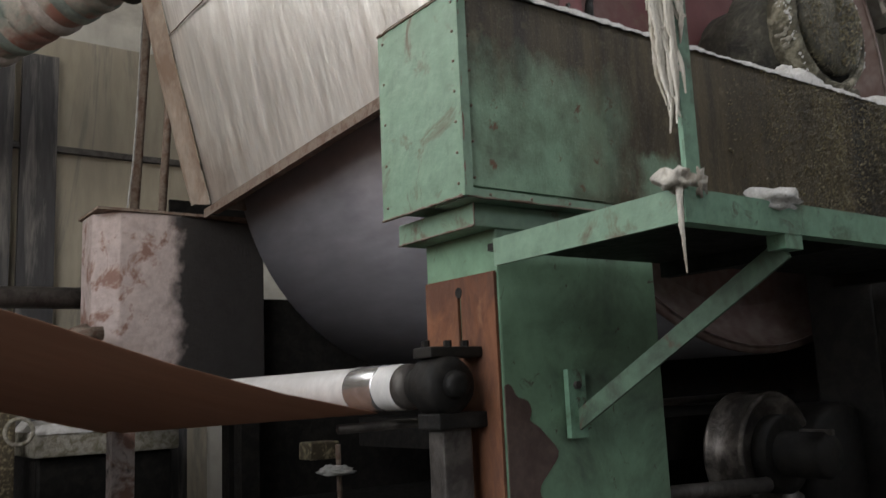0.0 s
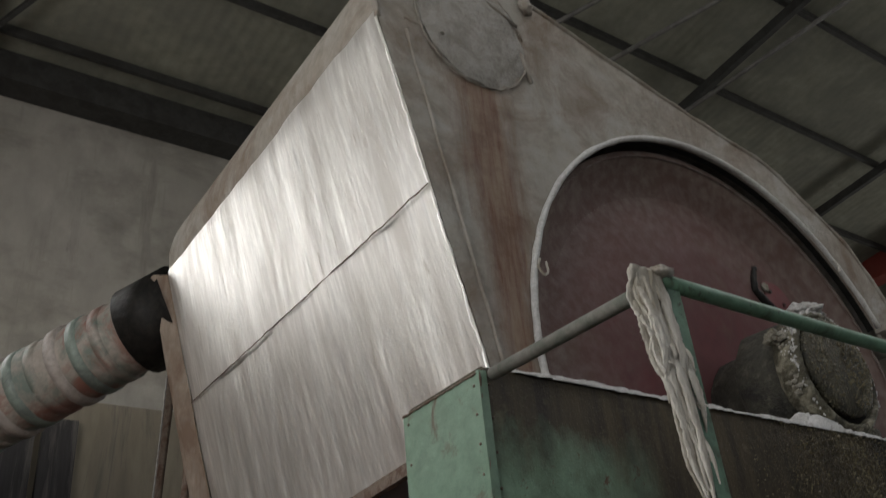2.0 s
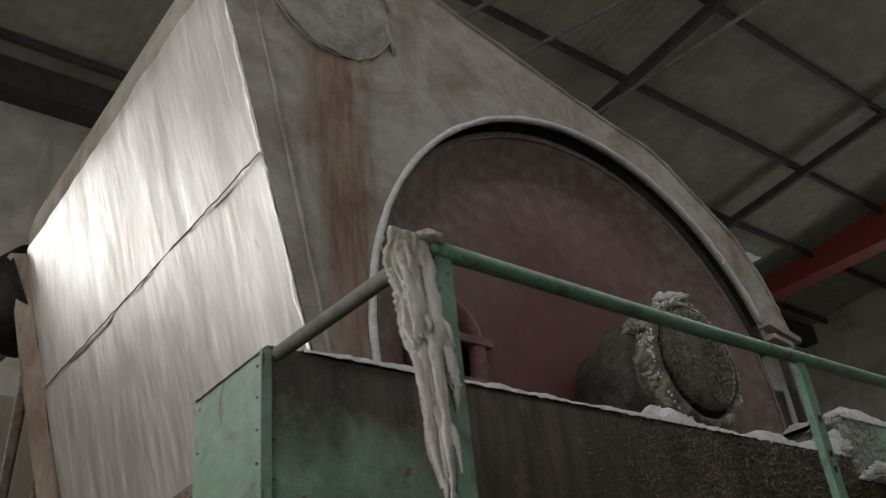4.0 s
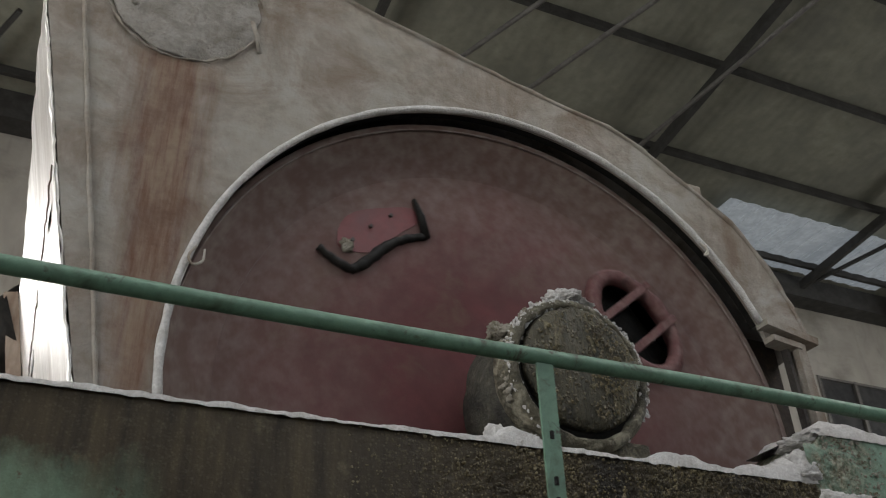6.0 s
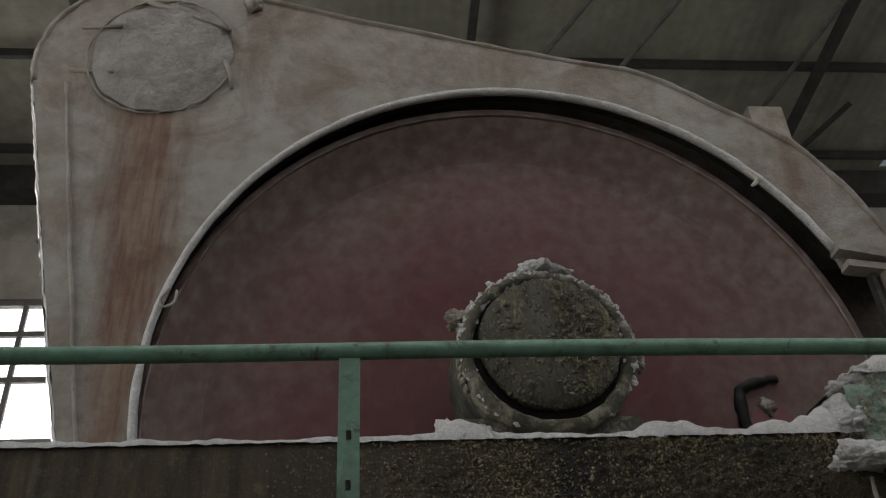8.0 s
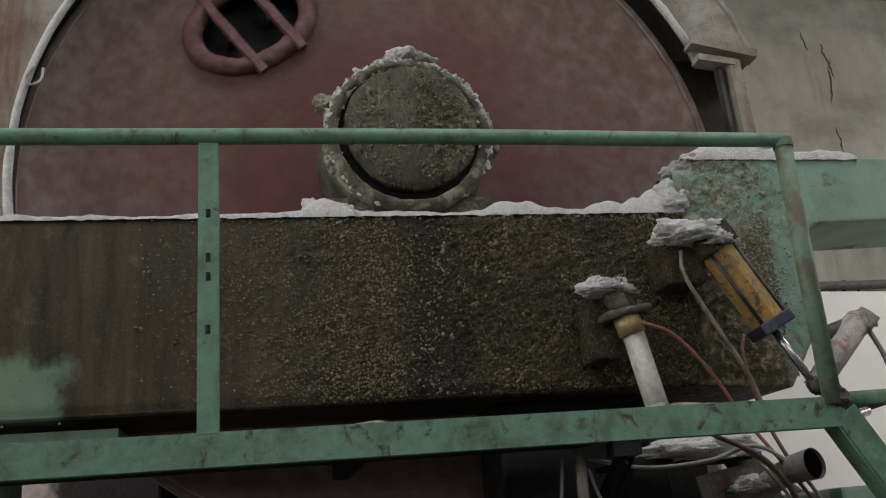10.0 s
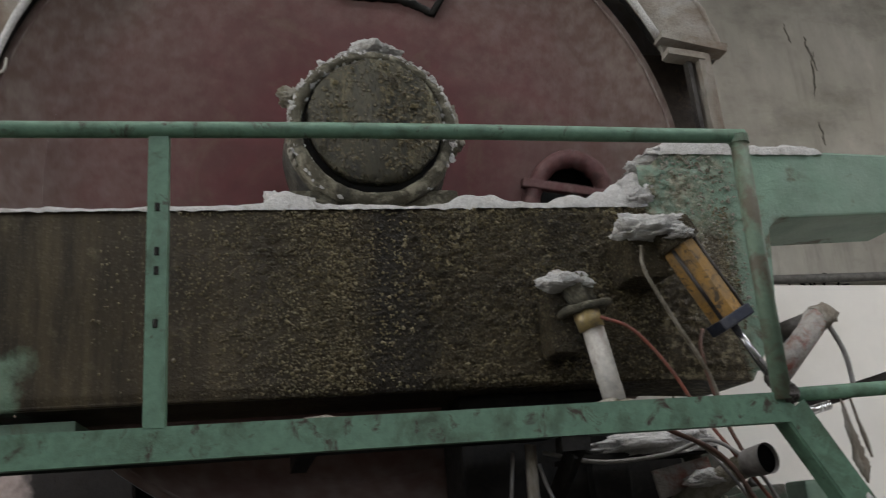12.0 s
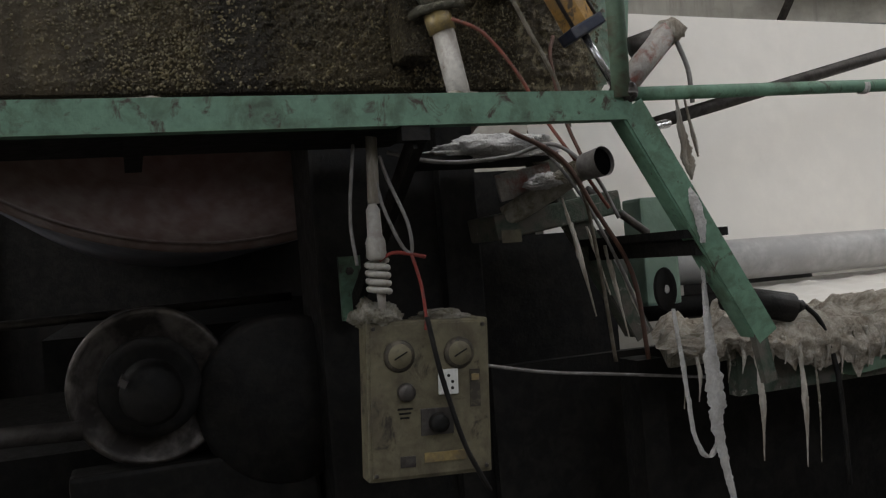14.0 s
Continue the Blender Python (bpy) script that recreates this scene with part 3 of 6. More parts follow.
    # crane runway girder
    g = holder("crane_girder", "red-painted steel crane runway girder", "girder", kind="structure")
    part("web", block(14.6, 14.7, -8.9, 8.5, 8.1, 8.9), "red_steel", g)
    part("flange", block(14.4, 14.9, -8.9, 8.5, 8.02, 8.1), "red_steel", g)
    part("flange", block(14.4, 14.9, -8.9, 8.5, 8.9, 8.96), "red_steel", g)
    for x0, z0, x1, z1 in ((8.99, 7.24, 9.05, 6.83), (9.31, 6.99, 9.43, 6.35), (9.42, 6.73, 9.28, 5.83), (9.25, 5.43, 9.27, 5.0)):
        line = [(x0 + (x1 - x0) * q / 9 + 0.05 * noise.noise(Vector((q * 0.9, x0, z0))), 8.998, z0 + (z1 - z0) * q / 9) for q in range(10)]
        tagged(finish("wall_crack", tube(line, [0.004 + 0.010 * math.sin(math.pi * q / 9) for q in range(10)], seg=6, wobble=0.02), "crack"), "dark crack in the plaster wall", "crack", "wall cracks", "structure")
    part("girder_seat", block(13.7, 15.1, 8.2, 8.58, 7.72, 8.02), "red_steel", g, "red girder seat on the wall", bevel=0.02)
    # west window in the north wall
    w = holder("window_1", "bright grey steel-framed window in the plaster wall", "window", kind="structure")
    for z in (4.13, 5.02, 5.72, 6.21):
        part("window_frame", block(-6.4, -3.3, 9.05, 9.12, z - 0.04, z + 0.04), "grey_paint", w)
    for x in (-6.36, -5.6, -4.85, -4.1, -3.34):
        part("window_frame", block(x - 0.035, x + 0.035, 9.06, 9.11, 4.1, 6.25), "grey_paint", w)
    bm = block(-9.5, -0.5, 13.0, 13.05, 1.0, 9.0)
    tagged(finish("sky_backdrop", bm, M["sky_glow"]), "bright overcast sky beyond the window", "sky", kind="structure")
    # east window: closed, dusty panes
    w = holder("window_2", "dark dusty many-paned window with a grey frame", "window", kind="structure")
    xs = [11.62, 12.55, 14.5, 16.25]
    for x in xs:
        part("window_frame", block(x - 0.035, x + 0.035, 8.98, 9.1, 3.95, 6.45), "grey_paint", w)
    for z in (3.98, 5.20, 5.27, 6.42):
        part("window_frame", block(11.62, 16.25, 8.99, 9.09, z - 0.025, z + 0.025), "grey_paint", w)
    for a, b in zip(xs, xs[1:]):
        for z0, z1 in ((4.0, 5.175), (5.295, 6.40)):
            part("pane", block(a + 0.05, b - 0.05, 9.03, 9.04, z0, z1), "dark_glass", w)
    # added behind the glass to block daylight, so the panes stay dark
    tagged(finish("backing_board", block(11.6, 16.6, 9.32, 9.4, 3.8, 6.8), "black"), "black board added behind the window to keep its panes dark", "board", kind="structure")
    # ledge with lint below the window
    led = holder("wall_ledge", "concrete wall ledge heaped with grey lint on iron brackets", "ledge", kind="structure")
    part("slab", block(10.2, 18.0, 8.2, 8.99, 3.40, 3.49), "plaster", led)
    part("lint", lint_sheet(10.22, 17.9, 8.17, 8.98, 3.485, 0.15, 5, 0.04), "lint_dirty", led, "", True)
    for x in (10.4, 14.2):
        part("bracket", bar((x, 8.97, 2.6), (x, 8.25, 3.4), 0.09, 0.09), "iron", led)
    tagged(finish("wall_pipe", tube(((6.0, 8.8, 2.72), (18, 8.8, 2.78)), 0.07), "grey_paint", smooth=True), "dark pipe along the plaster wall", "pipe", kind="structure")
    coil = curve_pts([(COILX + 0.75 * k / 13 + 0.2 * math.cos(k * 1.9), 8.94, COILZ + 0.14 * math.sin(k * 1.9 + 0.4 * math.sin(k))) for k in range(14)], 6)
    tagged(finish("wall_wire", tube(coil, 0.018, seg=6), "black", smooth=True), "loose loops of dark wire on the wall", "wire", kind="structure")
    # black sheet on the wall in place of a shaded opening
    tagged(finish("dark_wall_sheet", block(11.6, 17.9, 8.9, 8.99, 0.2, 2.62), "black"), "black sheet standing in for a dark opening low in the wall", "opening", kind="structure")


M["lint_dirty"] = material("grimy_lint", (0.33, 0.31, 0.265), 0.95, second=(0.16, 0.145, 0.105), scale=16, mix=(0.45, 0.62), bump=1.0, bump_scale=55, bump_dist=0.02, spec=0.1)
glow = bpy.data.materials.new("overcast_sky")
glow.use_nodes = True
glow.node_tree.nodes["Principled BSDF"].inputs["Emission Color"].default_value = (1.0, 0.99, 0.97, 1)
glow.node_tree.nodes["Principled BSDF"].inputs["Emission Strength"].default_value = 3.0
M["sky_glow"] = glow
# emission stands in for daylight coming through the roof light
veil = material("glowing_roof_sheet", (0.45, 0.47, 0.48), 0.6, second=(0.3, 0.31, 0.32), scale=3)
veil.node_tree.nodes["Principled BSDF"].inputs["Emission Color"].default_value = (0.75, 0.85, 0.95, 1)
veil.node_tree.nodes["Principled BSDF"].inputs["Emission Strength"].default_value = 0.12
M["roof_glow"] = veil
M["crack"] = material("dirty_crack", (0.10, 0.093, 0.08), 0.95, second=(0.16, 0.15, 0.13), scale=6, bump=0.0, spec=0.1)
COILX, COILZ = 8.15, 2.7
hall()

# ---- dryer hood ----
M["hood_rough"] = material("rough_patch", (0.25, 0.236, 0.215), 0.9, second=(0.29, 0.275, 0.255), scale=7, mix=(0.45, 0.6), third=(0.19, 0.172, 0.15), scale3=4, mix3=(0.5, 0.66), bump=1.0, bump_scale=14, bump_dist=0.03, spec=0.2)
M["gap_dark"] = material("dark_rusty_sheet", (0.06, 0.045, 0.036), 0.85, second=(0.035, 0.028, 0.024), scale=6, third=(0.10, 0.065, 0.045), scale3=9, mix3=(0.58, 0.68), bump=0.4)
M["strip_rust"] = material("tan_rusty_strip", (0.225, 0.185, 0.15), 0.8, second=(0.13, 0.088, 0.062), scale=5, mix=(0.42, 0.6), bump=0.4, bump_scale=30, stretch=(1, 1, 0.35))
HC, HR = (0.85, 1.50), 1.87
HY, HB = 1.525, 5.0


def hood():
    left = [(-1.262, 0.97), (-1.34, 1.27), (-1.545, 2.08), (-1.775, 3.05), (-1.868, 3.42)]
    top = [(-1.885, 3.66), (-1.815, 3.925), (-1.64, 4.14), (-1.42, 4.235), (-1.18, 4.25), (-0.93, 4.195), (-0.65, 4.135), (0.45, 3.84), (1.17, 3.665),
           (1.72, 3.54), (2.09, 3.31), (2.53, 3.0), (2.785, 2.63), (2.915, 2.33), (2.95, 2.15)]
    a0, a1 = math.atan2(2.25 - HC[1], 2.56 - HC[0]), math.pi + math.asin((HC[1] - 0.97) / HR)
    arc = [(HC[0] + HR * math.cos(a0 + (a1 - a0) * i / 70), HC[1] + HR * math.sin(a0 + (a1 - a0) * i / 70)) for i in range(71)]
    h = holder("dryer_hood", "dusty grey sheet-metal dryer hood with a bright aluminium side", "hood", at=(0, 0, 0))
    bm = plate([left + top + [(2.78, 2.09), (2.60, 2.11)] + arc], HY, HY + 0.03)
    front = part("front_plate", bm, "hood_front", h, "dusty grey-beige front plate with a round opening")
    # lip round the opening and folded outer edge
    part("rim", tube([(x, HY - 0.012, z) for x, z in arc], 0.021, seg=8, wobble=0.006), "lint", h, "lint-coated rim of the opening", True)
    bm = bmesh.new()
    ins = [(HC[0] + (x - HC[0]) * 1.004, HC[1] + (z - HC[1]) * 1.004) for x, z in arc]
    v0, v1 = [bm.verts.new((x, HY + 0.03, z)) for x, z in ins], [bm.verts.new((x, HY + 0.085, z)) for x, z in ins]
    for i in range(len(ins) - 1):
        bm.faces.new((v0[i], v0[i + 1], v1[i + 1], v1[i]))
    part("inner_flange", bm, "black", h, "dark inner flange", True)
    edge = left[-1:] + top
    part("edge_fold", tube(curve_pts([(x, HY + 0.005, z) for x, z in edge], 5), 0.02, seg=8, wobble=0.012), "hood", h, "", True)
    # shell
    bm = bmesh.new()
    fine = [(p.x, p.z) for p in curve_pts([(x, 0, z) for x, z in edge], 4)]
    a, b = [bm.verts.new((x, HY + 0.03, z)) for x, z in fine], [bm.verts.new((x, HB, z)) for x, z in fine]
    for i in range(len(fine) - 1):
        bm.faces.new((a[i], a[i + 1], b[i + 1], b[i]))
    part("shell", bm, "hood", h, "grey dusty curved shell", True)
    # aluminium side, in two sheets that lap at a seam
    ny, nz = 60, 14
    for k, (za, zb, off) in enumerate(((0.97, 2.33, 0.0), (2.30, 3.47, -0.005))):
        bm = bmesh.new()
        g = []
        for i in range(ny + 1):
            row = []
            for j in range(nz + 1):
                y = HY - 0.004 + (HB - HY) * i / ny
                lowz = za + (0.15 * (HB - y) / (HB - HY) if k == 0 else 0)
                z = lowz + (zb - lowz) * j / nz
                x = float(np.interp(z, [p[1] for p in left], [p[0] for p in left])) + off
                x += 0.024 * noise.noise(Vector((y * 2.1, z * 0.6, k))) + 0.010 * noise.noise(Vector((y * 5.5, z * 1.1, k)))
                row.append(bm.verts.new((x - 0.012, y, z)))
            g.append(row)
        for i in range(ny):
            for j in range(nz):
                bm.faces.new((g[i][j], g[i + 1][j], g[i + 1][j + 1], g[i][j + 1]))
        part("side_sheet", bm, "aluminium", h, "streaked bright aluminium side sheet", True)
    part("seam", tube([(-1.628 + 0.003 * noise.noise(Vector((y * 9, 0, 0))), y, 2.315) for y in np.linspace(HY, HB, 60)], 0.004, seg=6, wobble=0.007), "rust_edge", h, "dark caulked seam", True)
    zs = np.linspace(1.1, 3.45, 70)
    part("bent_edge", tube([(float(np.interp(z, [p[1] for p in left], [p[0] for p in left])) - 0.012 + 0.012 * noise.noise(Vector((z * 6, 0, 2))), HY + 0.012, z) for z in zs],
                           [0.010 + 0.012 * max(0, noise.noise(Vector((z * 7, 4, 0)))) for z in zs], seg=7, wobble=0.01), "aluminium", h, "crumpled sheet edge", True)
    fl = bmesh.new()
    bar((-1.29, HY, 1.10), (-1.255, HB + 0.05, 0.95), 0.11, 0.035, fl)
    bar((-1.345, HY, 1.075), (-1.31, HB + 0.05, 0.925), 0.02, 0.07, fl)
    part("bottom_flange", fl, "rust_edge", h, "rusty bottom flange")
    bm = bmesh.new()
    g = []
    for z in np.linspace(0.99, 3.42, 26):
        x = float(np.interp(z, [p[1] for p in left], [p[0] for p in left])) - 0.03
        g.append([bm.verts.new((x + dx + 0.006 * noise.noise(Vector((z * 5, dx * 40, 1))), y, z)) for dx, y in ((0.0, HB - 0.02), (-0.015, HB), (-0.105, HB + 0.03), (-0.11, HB + 0.10))])
    for a, b in zip(g, g[1:]):
        for k in range(3):
            bm.faces.new((a[k], a[k + 1], b[k + 1], b[k]))
    part("end_strip", bm, "strip_rust", h, "tan rust-stained closing strip", True)
    bm = plate([left + top + [(2.7, 1.0)]], HB, HB + 0.03)
    part("rear_plate", bm, "hood", h)
    # doughnut of a blanked-off duct in the top corner, with hooks
    cx, cz, rx, rz = -1.165, 3.63, 0.43, 0.46
    pts = [(cx + rx * math.cos(a), HY - 0.012, cz + rz * math.sin(a)) for a in np.linspace(0.2, 2 * math.pi - 0.35, 50)]
    part("patch_weld", tube(pts, [0.003 + 0.016 * abs(noise.noise(Vector((i * 0.37, 0, 3)))) for i in range(50)], seg=7, wobble=0.012), "hood", h, "", True)
    bm = lathe([(0.05, -0.02), (0.30, -0.016), (0.385, -0.008), (0.395, 0.0)], seg=64, wobble=0.03, wscale=7)
    for v in bm.verts:
        v.co = Vector((cx + v.co.x * 1.07, HY + v.co.y * 0.9 - 0.004, cz + v.co.z * 1.13))
    part("patch", bm, "hood_rough", h, "rough round patch over a former duct", True)
    for p, q in (((-1.68, HY, 3.50), (-1.42, HY - 0.03, 3.46)), ((-1.66, HY, 3.85), (-1.42, HY - 0.03, 3.84)), ((-0.80, HY - 0.02, 3.58), (-0.74, HY - 0.02, 3.36)),
                 ((-1.3, HY - 0.02, 4.06), (-0.78, HY - 0.02, 3.83))):
        part("hook", tube((p, tuple((a + b) / 2 + 0.012 for a, b in zip(p, q)), q), 0.014, seg=7, wobble=0.01), "hood", h, "", True)
    part("hood_nub", lump((-0.66, HY - 0.01, 4.08), (0.05, 0.04, 0.07), 4, 0.5), "hood", h, "", True)
    part("rib", tube([(np.interp(z, [1.0, 3.4], [-1.20, -1.68]), HY - 0.004, z) for z in np.linspace(1.0, 3.4, 20)], 0.012, seg=7, wobble=0.008), "hood", h, "", True)
    # lower end of the rim: bracket and upright
    bm = bmesh.new()
    bar((2.555, HY - 0.03, 2.235), (2.945, HY - 0.03, 2.155), 0.10, 0.05, bm)
    part("rim_bracket", bm, "hood", h, "dusty angle bracket at the rim's end")
    part("rim_bracket", bar((2.58, HY - 0.03, 2.13), (2.80, HY - 0.03, 2.10), 0.09, 0.04), "hood", h)
    part("upright", bar((2.80, HY - 0.02, 2.12), (2.82, HY - 0.02, 1.20), 0.09, 0.07, up=(1, 0, 0)), "hood", h, "dusty upright below the bracket")
    part("upright", bar((2.725, HY, 2.10), (2.745, HY, 1.20), 0.05, 0.025, up=(1, 0, 0)), "iron", h)
    # added dark sheet: hides the bright background in the shaded gap
    part("gap_sheet", block(2.45, 2.93, 1.80, 1.83, 0.9, 2.3), "gap_dark", h, "dark rusty sheet added behind the upright to close the gap")
    part("access_box", block(2.70, 2.95, 2.15, 2.5, 3.45, 3.86), "hood", h, "pale sheet-metal box on the hood", bevel=0.01)
    for x, z, s in ((2.196, 2.72, 1), (-0.93, 1.97, -1)):
        part("wire_tie", tube(curve_pts([(x, HY - 0.03, z + 0.04), (x + 0.03 * s, HY - 0.04, z - 0.02), (x - 0.01, HY - 0.05, z - 0.07), (x + 0.035, HY - 0.04, z - 0.04),
                                         (x + 0.04, HY - 0.03, z + 0.03)], 5), 0.007, seg=6), "rag", h, "twisted wire tie", True)
    return h


hood()

# ---- dryer drum (turns) ----
DC = (0.80, 0.0, 1.46)
DR = 1.85
HEAD = 1.74


def drum():
    d = holder("dryer_drum", "large maroon-headed steel drying drum, turning slowly", "drum", at=DC)
    hole_r, tang, radial = 1.20, 0.315, 0.205
    ring = [(DR * 0.997 * math.cos(2 * math.pi * i / 120), DR * 0.997 * math.sin(2 * math.pi * i / 120)) for i in range(120)]
    hole = []
    for i in range(40):
        a = 2 * math.pi * i / 40
        hole.append((hole_r + radial * math.cos(a), tang * math.sin(a)))
    inner = [(x * 0.84, z * 0.84) for x, z in ring]
    part("head", plate([inner, hole], HEAD, HEAD + 0.03), "drum_head", d, "dull maroon dished end plate, dust and light painted towards the rim")
    bm = bmesh.new()
    rows = [[bm.verts.new((r * math.cos(2 * math.pi * i / 120), y, r * math.sin(2 * math.pi * i / 120))) for i in range(120)]
            for r, y in ((DR * 0.8377, HEAD + 0.001), (DR * 0.87, HEAD - 0.012), (DR * 0.91, HEAD - 0.045), (DR * 0.95, HEAD - 0.085), (DR * 0.97, 1.615), (DR * 0.998, 1.605), (DR * 0.998, 1.645))]
    for a, b in zip(rows, rows[1:]):
        for i in range(120):
            bm.faces.new((a[i], a[(i + 1) % 120], b[(i + 1) % 120], b[i]))
    part("head_flange", bm, "drum_head", d, "dusty sloping edge of the end plate", True)
    prof = [(DR * 0.99, 1.635), (DR, 1.645), (DR, 5.05), (DR * 0.98, 5.06)]
    bm = bmesh.new()
    lathe(prof, bm, 120)
    bm.faces.ensure_lookup_table()
    for f in [f for f in bm.faces if len(f.verts) > 4 and f.calc_center_median().y < 2]:
        bm.faces.remove(f)
    part("shell", bm, "steel_dark", d, "smooth dark grey steel shell", True)
    part("rim_ring", tube([(DR * 0.975 * math.cos(a), 1.60, DR * 0.975 * math.sin(a)) for a in np.linspace(0, 2 * math.pi, 120)], 0.006, seg=7, close=False), "flange_dust_and_light", d, "", True)
    # manhole
    mh = part("manhole_rim", tube([(hole_r + (radial + 0.03) * math.cos(a), HEAD - 0.01, (tang + 0.03) * math.sin(a)) for a in np.linspace(0, 2 * math.pi, 60)], 0.052, seg=10, wobble=0.012, close=False),
              "rim_dusty", d, "raised maroon manhole rim", True)
    part("manhole_cover", block(hole_r - 0.2, hole_r + 0.2, HEAD + 0.13, HEAD + 0.17, -0.36, 0.36), "black", d, "dark recessed cover")
    for z in (-0.13, 0.13):
        part("crossbar", bar((hole_r - 0.30, HEAD - 0.045, z), (hole_r + 0.27, HEAD - 0.045, z + 0.02), 0.045, 0.05), "rim_dusty", d, "clamping bar across the manhole", bevel=0.006)
        part("stud", tube(((hole_r, HEAD - 0.06, z), (hole_r, HEAD + 0.13, z)), 0.022, seg=8), "iron", d)
    # bent bracket ahead of the manhole and a freshly painted patch
    def polar(r, a):
        return (r * math.cos(a), r * math.sin(a))
    A = radians(102.5)
    pts = [polar(1.36, A + 0.03), polar(1.25, A + 0.02), polar(1.15, A - 0.01), polar(1.135, A - 0.12), polar(1.155, A - 0.25), polar(1.155, A - 0.38), polar(1.14, A - 0.49)]
    line = curve_pts([(x, HEAD - 0.008, z) for x, z in pts], 6)
    part("bracket", tube(line, [0.020 + 0.012 * math.sin(math.pi * i / (len(line) - 1)) for i in range(len(line))], seg=8, wobble=0.012), "black", d, "dark bent bracket", True)
    (xa, za), (xb, zb) = polar(1.13, A - 0.485), polar(1.38, A - 0.50)
    part("bracket_prong", tube(((xa, HEAD - 0.01, za), ((xa + xb) / 2, HEAD - 0.03, (za + zb) / 2), (xb, HEAD - 0.02, zb)), [0.026, 0.02, 0.014], seg=8, wobble=0.01), "black", d, "", True)
    part("paint_patch", plate([[polar(1.29 + 0.12 * math.cos(t) * (1 + 0.2 * math.sin(3 * t)), A - 0.27 + 0.22 * math.sin(t)) for t in np.linspace(0, 2 * math.pi, 28)[:-1]]], HEAD - 0.005, HEAD + 0.001),
         "maroon_new", d, "brighter red paint patch")
    x, z = polar(1.27, A - 0.08)
    part("lint_spot", lump((x, HEAD - 0.007, z), (0.035, 0.012, 0.05), 3, 0.6), "lint_dirty", d, "", True)
    for k in range(3):
        x, z = polar(1.28 + 0.02 * k, A - 0.12 - 0.12 * k)
        part("stud", tube(((x, HEAD - 0.02, z), (x, HEAD + 0.005, z)), 0.012, seg=8), "iron", d)
    return d


# edge dust in a paler tone that also stands in for light there
M["flange_dust_and_light"] = material("lightened_dusty_head_edge", (0.15, 0.105, 0.095), 0.8, second=(0.235, 0.20, 0.185), scale=6, mix=(0.42, 0.64), bump=0.3, bump_scale=40, spec=0.2)
M["rim_dusty"] = material("dusty_maroon_rim", (0.10, 0.038, 0.038), 0.7, second=(0.145, 0.082, 0.075), scale=9, mix=(0.46, 0.64), third=(0.06, 0.03, 0.028), scale3=6, mix3=(0.52, 0.66), bump=0.5, bump_scale=30)
M["maroon_new"] = material("red_touch_up_paint", (0.155, 0.042, 0.045), 0.5, second=(0.12, 0.045, 0.047), scale=5, mix=(0.4, 0.62), bump=0.1)
dryer_drum = drum()

# ---- main beam with its pedestal ----
BY = 0.93


